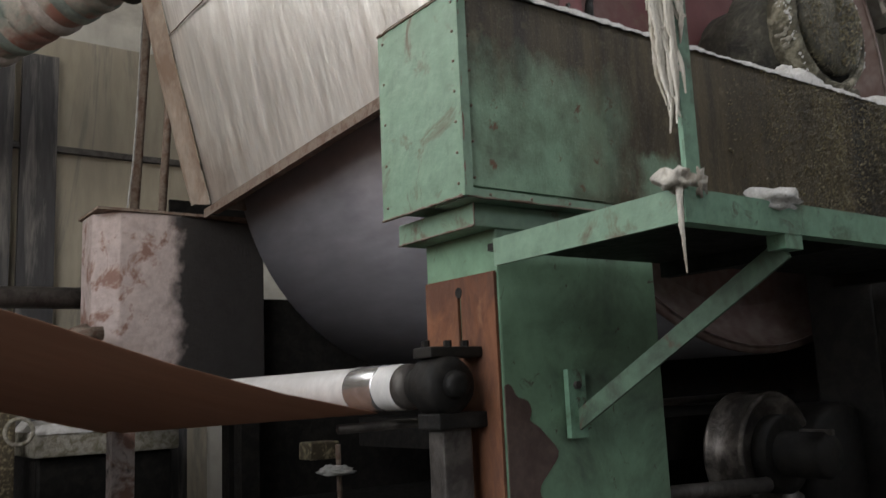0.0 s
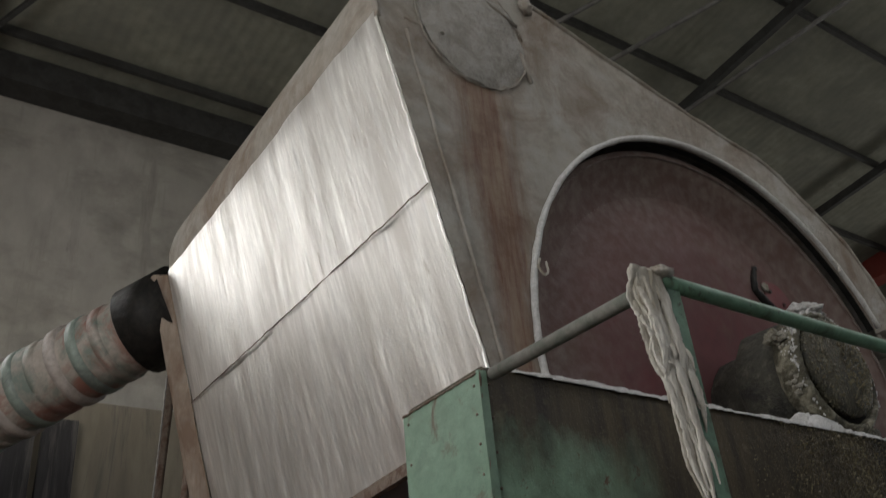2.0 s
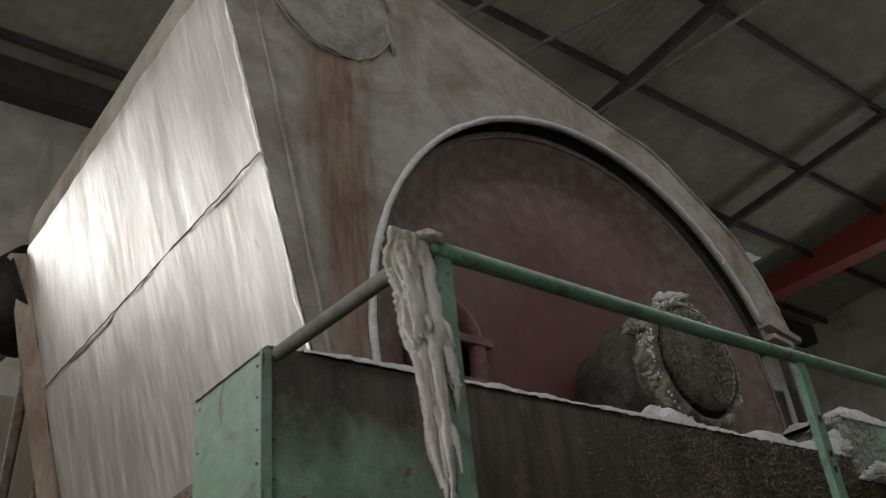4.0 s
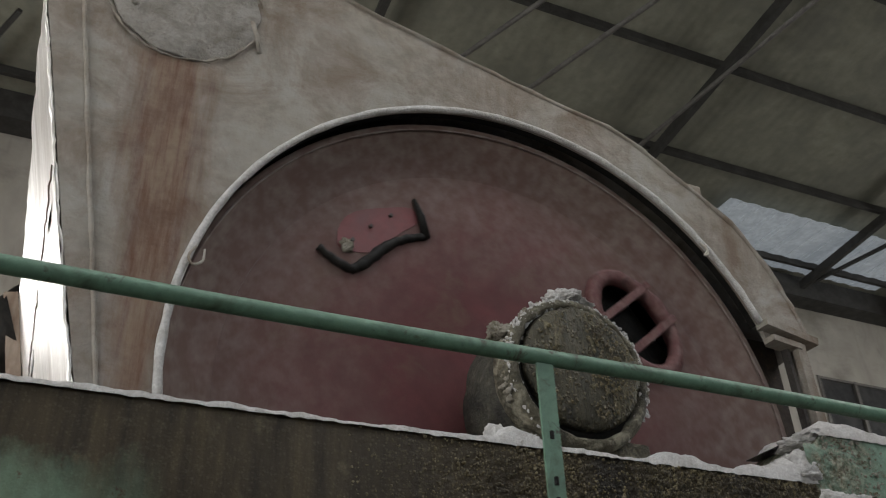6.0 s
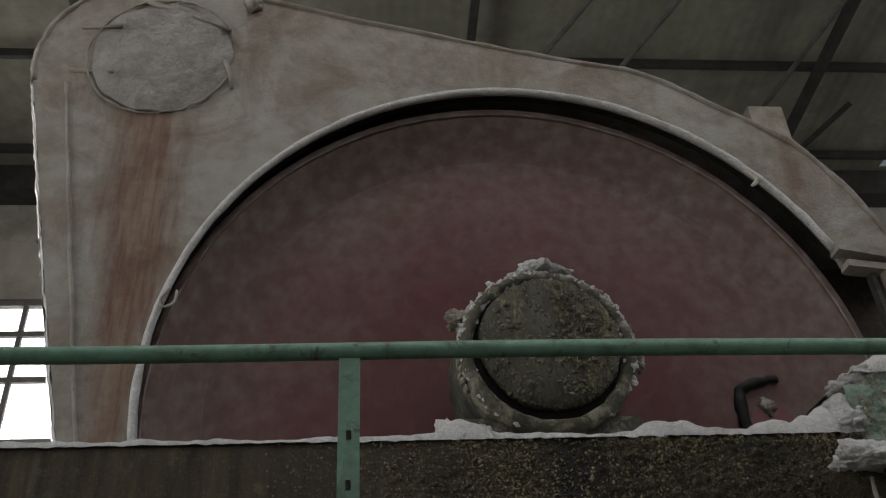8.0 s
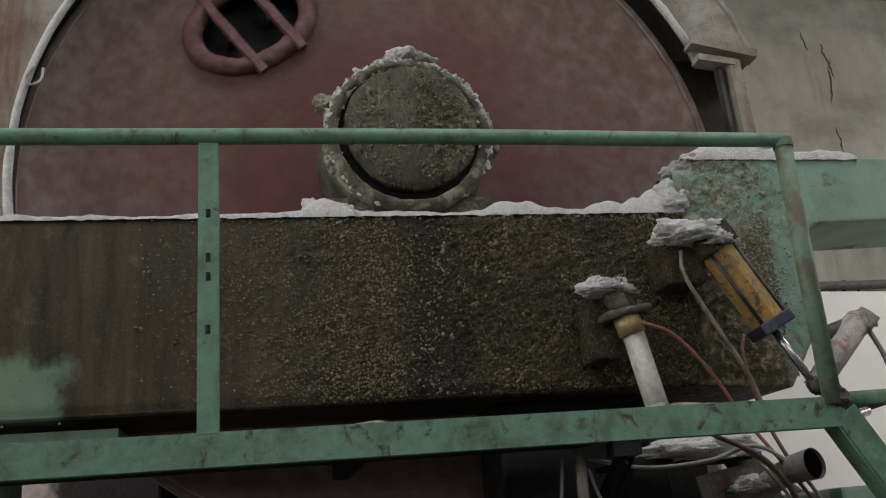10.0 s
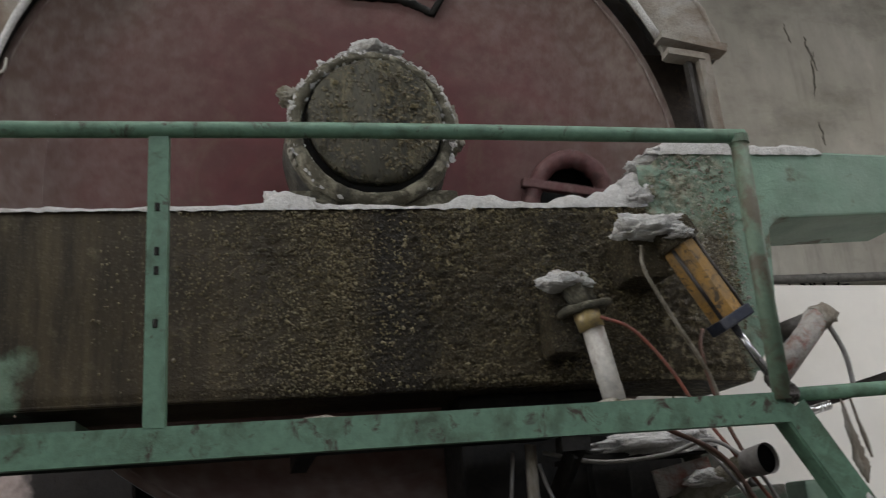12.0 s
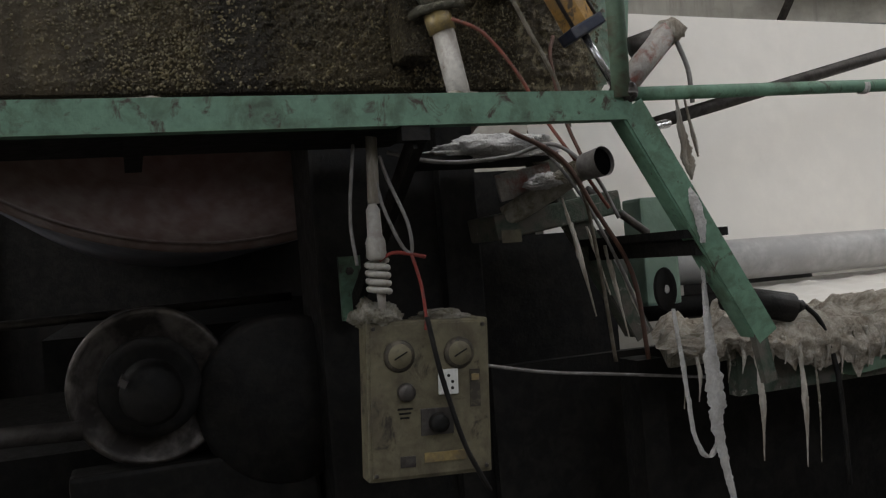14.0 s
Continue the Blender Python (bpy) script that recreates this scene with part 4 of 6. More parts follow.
def main_beam():
    b = holder("machine_beam", "heavy green machine beam crusted with dark paper dirt", "beam")
    bm = block(-1.9, 2.45, BY, 1.47, 0.20, 1.0)
    bmesh.ops.bevel(bm, geom=list(bm.edges), offset=0.012, segments=2, affect='EDGES')
    part("box_beam", bm, "beam", b, "green-painted box beam with dark crust")
    # left end: folded sheet cover with rivets and a ledge below
    part("end_sheet", block(-1.915, -1.902, BY + 0.0, 1.48, 0.17, 0.965), "green", b, "light green end sheet")
    part("corner_angle", bar((-1.905, BY - 0.008, 0.17), (-1.905, BY - 0.008, 0.97), 0.016, 0.04, up=(1, 0, 0)), "green", b)
    part("ledge", block(-1.83, -0.4, BY + 0.06, 1.5, 0.075, 0.165), "green", b, "narrow green ledge", bevel=0.006)
    part("cover_strip", block(-1.90, -1.0, BY - 0.006, BY + 0.2, 0.165, 0.20), "green", b)
    for p, q in (((-1.918, BY - 0.012, 0.17), (-1.918, BY - 0.012, 0.965)), ((-1.918, BY, 0.172), (-1.918, 1.48, 0.172)), ((-1.91, BY - 0.01, 0.168), (-1.1, BY - 0.01, 0.168)),
                 ((-1.918, BY, 0.965), (-1.918, 1.48, 0.965)), ((-1.834, BY + 0.056, 0.08), (-1.834, BY + 0.056, 0.165)), ((-1.834, BY + 0.06, 0.078), (-1.834, 1.5, 0.078))):
        ln = [Vector(p).lerp(Vector(q), k / 30) for k in range(31)]
        part("rust_edge", tube(ln, [0.002 + 0.007 * abs(noise.noise(Vector((k * 0.5, p[2] * 7, q[1] * 5)))) for k in range(31)], seg=6, wobble=0.003), "rust_edge", b, "rusty worn edge", True)
    riv = bmesh.new()
    bmesh.ops.create_icosphere(riv, subdivisions=1, radius=0.0065)
    me = bpy.data.meshes.new("rivet")
    riv.to_mesh(me)
    riv.free()
    me.materials.append(M["rust_edge"])
    spots = [(-1.917, BY + 0.03, z) for z in np.linspace(0.22, 0.92, 7)] + [(-1.917, 1.44, z) for z in np.linspace(0.22, 0.92, 5)] + \
            [(-1.87, BY - 0.006, z) for z in np.linspace(0.24, 0.92, 6)] + [(x, BY - 0.007, 0.183) for x in np.linspace(-1.8, -0.6, 7)]
    for s in spots:
        o = new("rivet", me)
        o.location, o.parent = s, b
    for x0, x1, z0, z1, y, full in ((-1.2, 2.06, 0.206, 1.002, BY - 0.002, False), (2.02, 2.46, 0.215, 1.20, BY - 0.009, True)):
        bm = bmesh.new()
        nx, nz = int((x1 - x0) / 0.0085), int((z1 - z0) / 0.0085)
        g = []
        for i in range(nx + 1):
            row = []
            for k in range(nz + 1):
                x, z = x0 + (x1 - x0) * i / nx, z0 + (z1 - z0) * k / nz
                amp = (1 - max(0, min(1, (x - 2.2) / 0.2))) if full else 0.08 + 0.92 * max(0.0, min(1.0, (x + 0.25) / 1.2)) ** 1.5
                p = Vector((x, 0, z))
                edge = min(1, (z - z0) / 0.04, (z1 - z) / 0.04, (x - x0) / 0.04, (x1 - x) / 0.04)
                pocks = max(0, noise.noise(p * 26)) * 0.012 + max(0, noise.noise(p * 52 + Vector((3, 0, 0)))) * 0.017 + max(0, noise.noise(p * 95 + Vector((0, 0, 5)))) * 0.012 + 0.010 * (0.5 + 0.5 * noise.noise(p * 4))
                streak = 0.35 + 0.65 * min(1, abs(x - 0.85) / 0.12)
                row.append(bm.verts.new((x, y - 0.003 * edge - amp * edge * pocks * streak + 0.004 * (1 - edge), z)))
            g.append(row)
        for i in range(nx):
            for k in range(nz):
                bm.faces.new((g[i][k], g[i + 1][k], g[i + 1][k + 1], g[i][k + 1]))
        part("crust", bm, "pedestal_crust" if full else "beam", b, "granular crust of dried pulp and grease", True)
    # right pedestal with its arm
    out = [(1.98, 0.98), (2.09, 1.20), (2.16, 1.265), (2.50, 1.305), (2.62, 1.285), (3.56, 1.25), (3.53, 0.955), (2.70, 0.93), (2.645, 0.88), (2.59, 0.42), (2.42, 0.17), (1.98, 0.2)]
    part("pedestal", plate([out], BY - 0.006, 1.40), "pedestal", b, "light green pedestal and arm with crusted corner", bevel=0.012)
    return b


M["pedestal"] = material("pedestal_paint", (0.185, 0.285, 0.215), 0.6, second=(0.24, 0.315, 0.26), scale=1.8, mix=(0.4, 0.7), third=(0.10, 0.09, 0.06), scale3=2.3, mix3=(0.58, 0.66),
                         bump=0.6, bump_scale=34, bump_dist=0.015)
M["pedestal"] = settled(stained(M["pedestal"], "pedestal_paint_with_spatter", pulp_spatter), 2.9, 2.3, 0.3)
M["pedestal_crust"] = M["pedestal"]
beam_thing = main_beam()


def crumbs(count, spread, size, seed):
    """Dried pulp crumbs: spread(rnd) gives each one's seat, or None; flattened eight-sided grains in one mesh."""
    rnd = random.Random(seed)
    verts, faces = [], []
    for _ in range(count):
        c = spread(rnd)
        if c is None:
            continue
        r = rnd.uniform(*size) * (1.0 if rnd.random() < 0.85 else 1.7)
        turn, k = rnd.uniform(0, 6.28), len(verts)
        verts.append((c[0] + rnd.uniform(-0.3, 0.3) * r, c[1] - r * rnd.uniform(0.5, 1.0), c[2] + rnd.uniform(-0.1, 0.4) * r))
        for q in range(6):
            a = turn + q * 1.0472
            w = r * rnd.uniform(0.6, 1.15)
            verts.append((c[0] + w * math.cos(a), c[1] - 0.15 * r, c[2] + w * math.sin(a)))
        verts.append((c[0], c[1] + r, c[2]))
        for q in range(6):
            n = (q + 1) % 6
            faces += [(k, k + 1 + q, k + 1 + n), (k + 7, k + 1 + n, k + 1 + q)]
    me = bpy.data.meshes.new("crumbs")
    me.from_pydata(verts, [], faces)
    me.materials.append(M["crumb"])
    return me


def on_beam(rnd):
    x, z = rnd.uniform(-0.35, 2.44), rnd.uniform(0.215, 0.985)
    thick = min(1.0, max(0.05, (x + 0.1) / 1.1))
    if 0.70 < x < 0.98:
        thick *= 0.35
    thick *= 0.35 + 1.3 * max(0.0, 0.5 + noise.noise(Vector((x * 2.1, 4.0, z * 2.1))))
    if rnd.random() > thick:
        return None
    return x, BY - 0.012, z


def on_pedestal(rnd):
    x, z = 2.05 + abs(rnd.gauss(0, 0.22)), rnd.uniform(0.45, 1.24)
    if x > 2.56 or (x < 2.12 and z > 1.15):
        return None
    return x, BY - 0.014, z


def on_cap(rnd):
    a, r = rnd.uniform(0, 6.28), 0.275 * math.sqrt(rnd.random())
    x = r * math.cos(a)
    if abs(x + 0.03) < 0.05 or (x < -0.03 and rnd.random() < 0.6):
        return None
    return 0.825 + x, 0.962, 1.447 + r * math.sin(a)


def on_ring(rnd):
    a, r = radians(rnd.gauss(90, 62)), rnd.uniform(0.330, 0.388)
    return 0.815 + r * math.cos(a), 1.005 + 0.10 * max(0.0, (r - 0.368) / 0.02) * rnd.random(), 1.425 + r * math.sin(a)


M["crumb"] = material("dried_pulp_crumb", (0.135, 0.11, 0.056), 0.5, second=(0.27, 0.235, 0.145), scale=28, mix=(0.50, 0.68), third=(0.045, 0.035, 0.018), scale3=6, mix3=(0.46, 0.60), bump=0.2, spec=0.4)
crumb_layer = new("crumb_layer", crumbs(17000, on_beam, (0.003, 0.0065), 21))
crumb_layer.parent = beam_thing
tagged(crumb_layer, "pale crumbs of dried pulp", kind="stuff")
pale_crumbs = crumbs(1500, on_pedestal, (0.004, 0.008), 22)
pale_crumbs.materials[0] = M["lint_dirty"]
crumb_layer = new("crumb_layer", pale_crumbs)
crumb_layer.parent = beam_thing
tagged(crumb_layer, "pale crumbs of dried pulp", kind="stuff")


def lint_on_beam():
    def heap(x):
        h = 0.0
        for c, w, k in ((0.42, 0.12, 0.085), (1.24, 0.15, 0.075), (2.0, 0.17, 0.15), (1.74, 0.22, 0.045), (-1.31, 0.07, 0.03)):
            h += k * math.exp(-((x - c) / w) ** 2) * (0.75 + 0.5 * noise.noise(Vector((x * 14, c, 0))))
        return h
    tagged(finish("lint_deposit", lint_sheet(-1.75, 2.05, BY - 0.012, 1.46, 0.999, 0.026, 1, 0.016, heap), "lint", smooth=True), "drift of white paper lint along the beam top", "lint", kind="stuff")
    tagged(finish("lint_clump", fluff((2.03, BY + 0.09, 1.04), (0.17, 0.13, 0.13), 14), "lint", smooth=True), "heap of white lint in the beam's corner", "lint")
    tagged(finish("lint_clump", fluff((2.17, BY + 0.11, 1.235), (0.14, 0.13, 0.075), 15), "lint", smooth=True), "white lint on the pedestal's corner", "lint")
    tagged(finish("lint_clump", fluff((0.42, BY + 0.10, 1.01), (0.14, 0.10, 0.10), 16), "lint", smooth=True), "small heap of white lint beside the bearing", "lint")
    tagged(finish("lint_deposit", lint_sheet(2.08, 3.0, BY - 0.012, 1.4, 1.262, 0.05, 2, 0.02, lambda x: 0.02 + float(np.interp(x, (2.08, 2.16, 2.5, 2.62, 3.0), (-0.03, 0.0, 0.043, 0.025, 0.012))) + 0.02 * math.exp(-((x - 2.25) / 0.2) ** 2)), "lint", smooth=True), "white paper lint on the pedestal top", "lint", kind="stuff")
    tagged(finish("lint_deposit", lint_sheet(-1.86, 1.9, 0.014, 0.35, 0.0, 0.005, 3, 0.014, lambda x: 0.07 * max(0, noise.noise(Vector((x * 3.2, 2, 0))) - 0.18) * (1 + 0.8 * noise.noise(Vector((x * 30, 0, 0))))), "lint_dirty", smooth=True),
           "thin white lint along the walkway edge", "lint", kind="stuff")


lint_on_beam()


def bearing():
    b = holder("bearing_housing", "round bearing housing crusted with lint and grease", "bearing", at=(0, 0, 0))
    c = (0.815, 0, 1.425)
    up = (0.825, 0, 1.447)
    part("cap", lathe([(0.02, 0.965), (0.275, 0.97), (0.305, 0.985), (0.312, 1.05)], at=up, wobble=0.012, wscale=16, seg=64), "cap_crust", b, "flat mottled end cap", True)
    part("recess", lathe([(0.24, 1.03), (0.34, 1.035), (0.345, 1.05)], at=c), "black", b, "black recess behind the cap", True)
    part("ring", lathe([(0.322, 1.04), (0.328, 1.0), (0.342, 0.985), (0.372, 1.0), (0.386, 1.03), (0.386, 1.14), (0.32, 1.15)], at=c, wobble=0.007, wscale=22, seg=96), "bearing", b, "lint-crusted flange ring", True)
    part("body", lathe([(0.33, 1.10), (0.35, 1.16), (0.39, 1.20), (0.40, 1.40), (0.35, 1.45), (0.30, 1.47), (0.30, 1.66), (0.24, 1.68), (0.24, HEAD + 0.01)], at=c, wobble=0.014, wscale=7), "bearing_body", b, "dark cast body", True)
    part("foot", block(0.42, 1.20, 1.06, 1.42, 0.99, 1.14), "bearing", b, bevel=0.03)
    part("grease_cap", fluff((0.845, 1.10, 1.835), (0.145, 0.11, 0.07), 3), "lint", b, "lint-covered grease cap", True)
    bm = bmesh.new()
    rnd = random.Random(5)
    for k in range(190):
        a = radians(rnd.uniform(-25, 205))
        r, s = rnd.uniform(0.355, 0.39), rnd.uniform(0.22, 0.62)
        lump((c[0] + r * math.cos(a), rnd.uniform(1.03, 1.10), c[2] + r * math.sin(a)), (0.030 * s, 0.040 * s, 0.028 * s), k, 0.5, bm, 2)
    tagged(part("lint_crust", bm, "lint_dirty", b, "pale lint crust on the ring", True), kind="stuff")
    ring_lint = crumbs(1100, on_ring, (0.006, 0.013), 24)
    ring_lint.materials[0] = M["lint"]
    layer = new("lint_crust", ring_lint)
    layer.parent = b
    tagged(layer, "pale lint grains on the flange ring", kind="stuff")
    layer = new("crumb_layer", crumbs(700, on_cap, (0.004, 0.008), 23))
    layer.parent = b
    tagged(layer, "pale crumbs on the cap", kind="stuff")
    part("side_lug", fluff((0.465, 1.10, 1.60), (0.08, 0.07, 0.07), 8), "lint_dirty", b, "", True)
    part("side_lug", fluff((1.20, 1.10, 1.40), (0.05, 0.07, 0.17), 9), "lint_dirty", b, "", True)


M["bearing_body"] = material("dark_crusted_casting", (0.045, 0.042, 0.032), 0.7, second=(0.09, 0.085, 0.065), scale=14, mix=(0.52, 0.66), third=(0.015, 0.014, 0.012), scale3=5, mix3=(0.5, 0.62), bump=1.0, bump_scale=30, bump_dist=0.02)
M["cap_crust"] = material("mottled_cap", (0.062, 0.055, 0.032), 0.55, second=(0.20, 0.175, 0.10), scale=20, mix=(0.54, 0.66), third=(0.018, 0.017, 0.012), scale3=5, mix3=(0.46, 0.60),
                          bump=1.0, bump_scale=45, bump_dist=0.02, stretch=(1.3, 1, 0.4))
grains(M["cap_crust"], 48, 1.0)
bearing()

# ---- walkway and railing ----
LX, RX = -1.88, 1.962


def walkway():
    w = holder("walkway", "green steel walkway platform with a channel edge", "platform")
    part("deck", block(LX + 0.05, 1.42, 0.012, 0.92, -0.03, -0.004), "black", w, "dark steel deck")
    f = bmesh.new()
    block(LX, RX + 0.03, -0.006, 0.01, -0.092, 0.004, f)
    block(LX + 0.02, RX, 0.01, 0.05, -0.092, -0.084, f)
    part("edge_channel", f, "green_pipe", w, "green edge channel with chipped paint")
    part("side_channel", bar((LX - 0.004, 0.0, -0.044), (-1.845, 0.86, -0.044), 0.014, 0.096), "green", w, "green side channel")
    # brace colours hold the shade below the deck: dark green left, black right
    for x in (-1.375, 1.235):
        br = part("brace", bar((x, 0.985, -0.66), (x, 0.03, -0.13), 0.012, 0.07), "brace_shaded_green" if x < 0 else "black", w, "diagonal angle brace under the walkway")
        part("brace_flange", bar((x + 0.03, 0.985, -0.63), (x + 0.03, 0.03, -0.10), 0.055, 0.012), "brace_shaded_green" if x < 0 else "black", w)
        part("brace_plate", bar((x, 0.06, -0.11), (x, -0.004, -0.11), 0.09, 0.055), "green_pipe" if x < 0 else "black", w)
        part("foot_plate", block(x - 0.05, x + 0.04, 0.97, 0.995, -0.72, -0.46), "green_pipe", w)
        part("bolt", tube(((x - 0.01, 0.955, -0.52), (x - 0.01, 0.975, -0.52)), 0.017, seg=6), "iron", w)
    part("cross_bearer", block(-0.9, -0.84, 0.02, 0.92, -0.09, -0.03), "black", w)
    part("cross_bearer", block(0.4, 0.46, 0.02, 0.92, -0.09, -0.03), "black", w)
    r = holder("railing", "green painted pipe railing with angle-iron posts", "railing")
    part("top_rail", tube([(x, 0.0, 0.92 + 0.004 * math.sin(x * 2.3)) for x in np.linspace(LX, RX + 0.035, 24)], 0.0265, seg=14), "green_pipe", r, "chipped green top rail", True)
    part("top_rail", tube([(LX, 0.0, 0.92), (LX, 0.03, 0.92), (-1.865, 0.9, 0.955)], 0.0265, seg=14), "rail_dusty", r, "grey dusty return rail", True)
    part("post", tube(((RX + 0.014, -0.002, 0.915), (RX + 0.002, -0.002, 0.45), (RX - 0.006, -0.002, -0.02)), 0.031, seg=16), "post_dusty", r, "grimy green pipe post", True)
    for x in (LX + 0.047, 0.0):
        p = bmesh.new()
        block(x - 0.030, x + 0.030, -0.008, 0.0, 0.0, 0.905, p)
        block(x + 0.023, x + 0.030, 0.0, 0.05, 0.0, 0.905, p)
        part("post", p, "green_pipe", r, "green angle-iron post")
    part("clamp", tube(((RX + 0.014, -0.002, 0.885), (RX + 0.014, -0.002, 0.915)), 0.036, seg=10), "post_dusty", r)
    xs = np.linspace(LX + 0.05, RX - 0.05, 160)
    part("rail_dust", tube([(x, 0.004, 0.9375 + 0.004 * math.sin(x * 2.3)) for x in xs], [0.004 + 0.010 * max(0, noise.noise(Vector((x * 3.1, 0, 0))) + 0.25) for x in xs], seg=6, wobble=0.004), "lint_dirty", r, "dusting of lint on the rail", True)
    for z in (0.30, 0.46, 0.52, 0.66):
        part("post_hole", tube(((0.0, -0.0085, z - 0.012), (0.0, -0.0095, z + 0.012)), 0.007, seg=8), "black", r)
    lo = holder("handrail_pipe", "green handrail pipe with a white tape joint", "pipe")
    part("pipe", tube(((RX + 0.04, 0.02, -0.005), (4.6, 0.10, 0.05)), 0.024), "green_pipe", lo, "", True)
    part("tape", tube(((3.02, 0.052, 0.013), (3.045, 0.053, 0.013)), 0.027), "lint", lo, "white tape", True)
    part("end_plate", lump((RX + 0.02, -0.005, 0.0), (0.03, 0.03, 0.035), 2, 0.3), "iron", lo)


# walkway green darkened for the shade under the deck, with grime patches
M["brace_shaded_green"] = material("shaded_grimy_brace_paint", (0.075, 0.125, 0.085), 0.55, second=(0.04, 0.055, 0.04), scale=6, mix=(0.45, 0.64), third=(0.07, 0.05, 0.035), scale3=9, mix3=(0.60, 0.70), bump=0.3, bump_scale=40)
M["post_dusty"] = material("dirty_green_post", (0.115, 0.17, 0.118), 0.6, second=(0.085, 0.075, 0.05), scale=8, third=(0.12, 0.19, 0.13), scale3=3, mix3=(0.5, 0.65), bump=0.3, bump_scale=40)
M["rail_dusty"] = material("dusty_pipe", (0.15, 0.145, 0.125), 0.75, second=(0.09, 0.10, 0.08), scale=9, bump=0.4, bump_scale=40)
walkway()


def stairs():
    s = holder("steps", "steep green steel steps with channel stringers", "steps")
    for y, m, top, bot in ((0.0, "green_pipe", (RX + 0.01, -0.045), (2.46, -0.86)), (0.75, "stringer_dark", (1.97, -0.05), (2.44, -0.90))):
        f = bmesh.new()
        bar((top[0] + 0.02, y, top[1]), (bot[0], y, bot[1]), 0.008, 0.088, f, up=(0.86, 0, 0.5))
        bar((top[0] - 0.03, y + 0.04, top[1] - 0.01), (bot[0] - 0.05, y + 0.04, bot[1]), 0.075, 0.008, f, up=(0.86, 0, 0.5))
        part("stringer", f, m, s, "green stringer rusting at its foot" if y == 0 else "dark lint-hung stringer")
    part("foot", bar((2.42, 0.012, -0.80), (2.46, 0.012, -1.02), 0.03, 0.05, up=(1, 0, 0)), "stringer_dark", s, "rusty foot")
    part("tread", block(2.16, 2.34, 0.01, 0.75, -0.50, -0.47), "black", s)
    part("tread", block(2.20, 2.23, 0.01, 0.75, -0.56, -0.47), "black", s)


M["stringer_dark"] = material("dirty_green_steel", (0.05, 0.07, 0.05), 0.7, second=(0.10, 0.09, 0.075), scale=9, third=(0.33, 0.31, 0.28), scale3=14, mix3=(0.60, 0.70), bump=0.5)
stairs()

# ---- left column, guide roll and kraft web ----


def left_column():
    c = holder("machine_column", "green machine column, rusted brown where the paint is gone", "column")
    bm = block(-1.725, -0.85, 1.0, 1.46, FLOOR, 0.08)
    part("body", bm, "column_green", c, "green painted column with peeling paint", bevel=0.01)
    part("side_plate", plate_x([rect(1.005, 1.45, FLOOR, -0.085), rect(1.215, 1.235, -0.37, -0.145)], -1.74, -1.728), "rust", c, "rust-brown side plate with a slot")
    part("slot_head", tube(((-1.7415, 1.225, -0.145), (-1.730, 1.225, -0.145)), 0.022, seg=12), "black", c)
    part("paint_loss", plate([[(-1.72 + 0.20 * max(0, math.cos(t)) * (1 + 0.5 * noise.noise(Vector((t * 2.2, 0, 0)))), -0.83 + 0.30 * math.sin(t) * (1 + 0.2 * noise.noise(Vector((t * 3, 2, 0))))) for t in np.linspace(-1.57, 1.57, 48)]],
                              0.996, 1.001), "primer", c, "bare brown primer where paint has flaked away")
    r = holder("guide_roll", "steel guide roll turning in black bearings", "roll", at=(-1.90, 0.0, -0.50))
    roll = part("roll", lathe([(0.05, 1.36), (0.088, 1.37), (0.09, 1.40), (0.09, 5.4), (0.05, 5.41)], seg=32), "roll_white", r, "grey-white roll face", True)
    part("chrome_end", lathe([(0.092, 1.50), (0.093, 1.505), (0.093, 1.72), (0.092, 1.725)], seg=32), "chrome", r, "bright worn band", True)
    part("journal", lathe([(0.03, 1.08), (0.032, 1.36)], seg=20), "iron", r, "", True)
    part("collar", lathe([(0.05, 1.30), (0.085, 1.31), (0.09, 1.36), (0.06, 1.37)], seg=24), "iron", r, "", True)
    b = holder("roll_bearing", "black greasy pillow-block bearing on the column", "bearing")
    part("block", lathe([(0.05, 1.06), (0.095, 1.07), (0.11, 1.10), (0.11, 1.20), (0.085, 1.23), (0.075, 1.28)], at=(-1.90, 0, -0.50), seg=28), "black", b, "", True)
    part("cap", lathe([(0.02, 1.02), (0.045, 1.025), (0.055, 1.065)], at=(-1.90, 0, -0.50), seg=20), "black", b, "", True)
    part("bracket", block(-1.98, -1.74, 1.09, 1.21, -0.40, -0.36), "black", b, bevel=0.008)
    part("bracket", block(-1.96, -1.74, 1.08, 1.22, -0.66, -0.60), "black", b, bevel=0.008)
    for x in (-1.96, -1.86, -1.78):
        part("bolt", tube(((x, 1.15, -0.37), (x, 1.15, -0.335)), 0.016, seg=6), "black", b)
    part("stem", block(-1.93, -1.80, 1.10, 1.20, -1.5, -0.6), "iron", b, bevel=0.01)
    return r


def plate_x(loops, x0, x1):
    """A plate in the y-z plane."""
    bm = plate(loops, x0, x1)
    for v in bm.verts:
        v.co = Vector((v.co.y, v.co.x, v.co.z))
    return bm


M["column_green"] = material("column_paint", (0.125, 0.215, 0.14), 0.55, second=(0.05, 0.075, 0.052), scale=2.2, mix=(0.46, 0.66), third=(0.05, 0.042, 0.03), scale3=14, mix3=(0.62, 0.68), bump=0.3, bump_scale=25)
M["primer"] = material("brown_primer", (0.075, 0.05, 0.042), 0.7, second=(0.055, 0.035, 0.03), scale=8)
guide_roll = left_column()


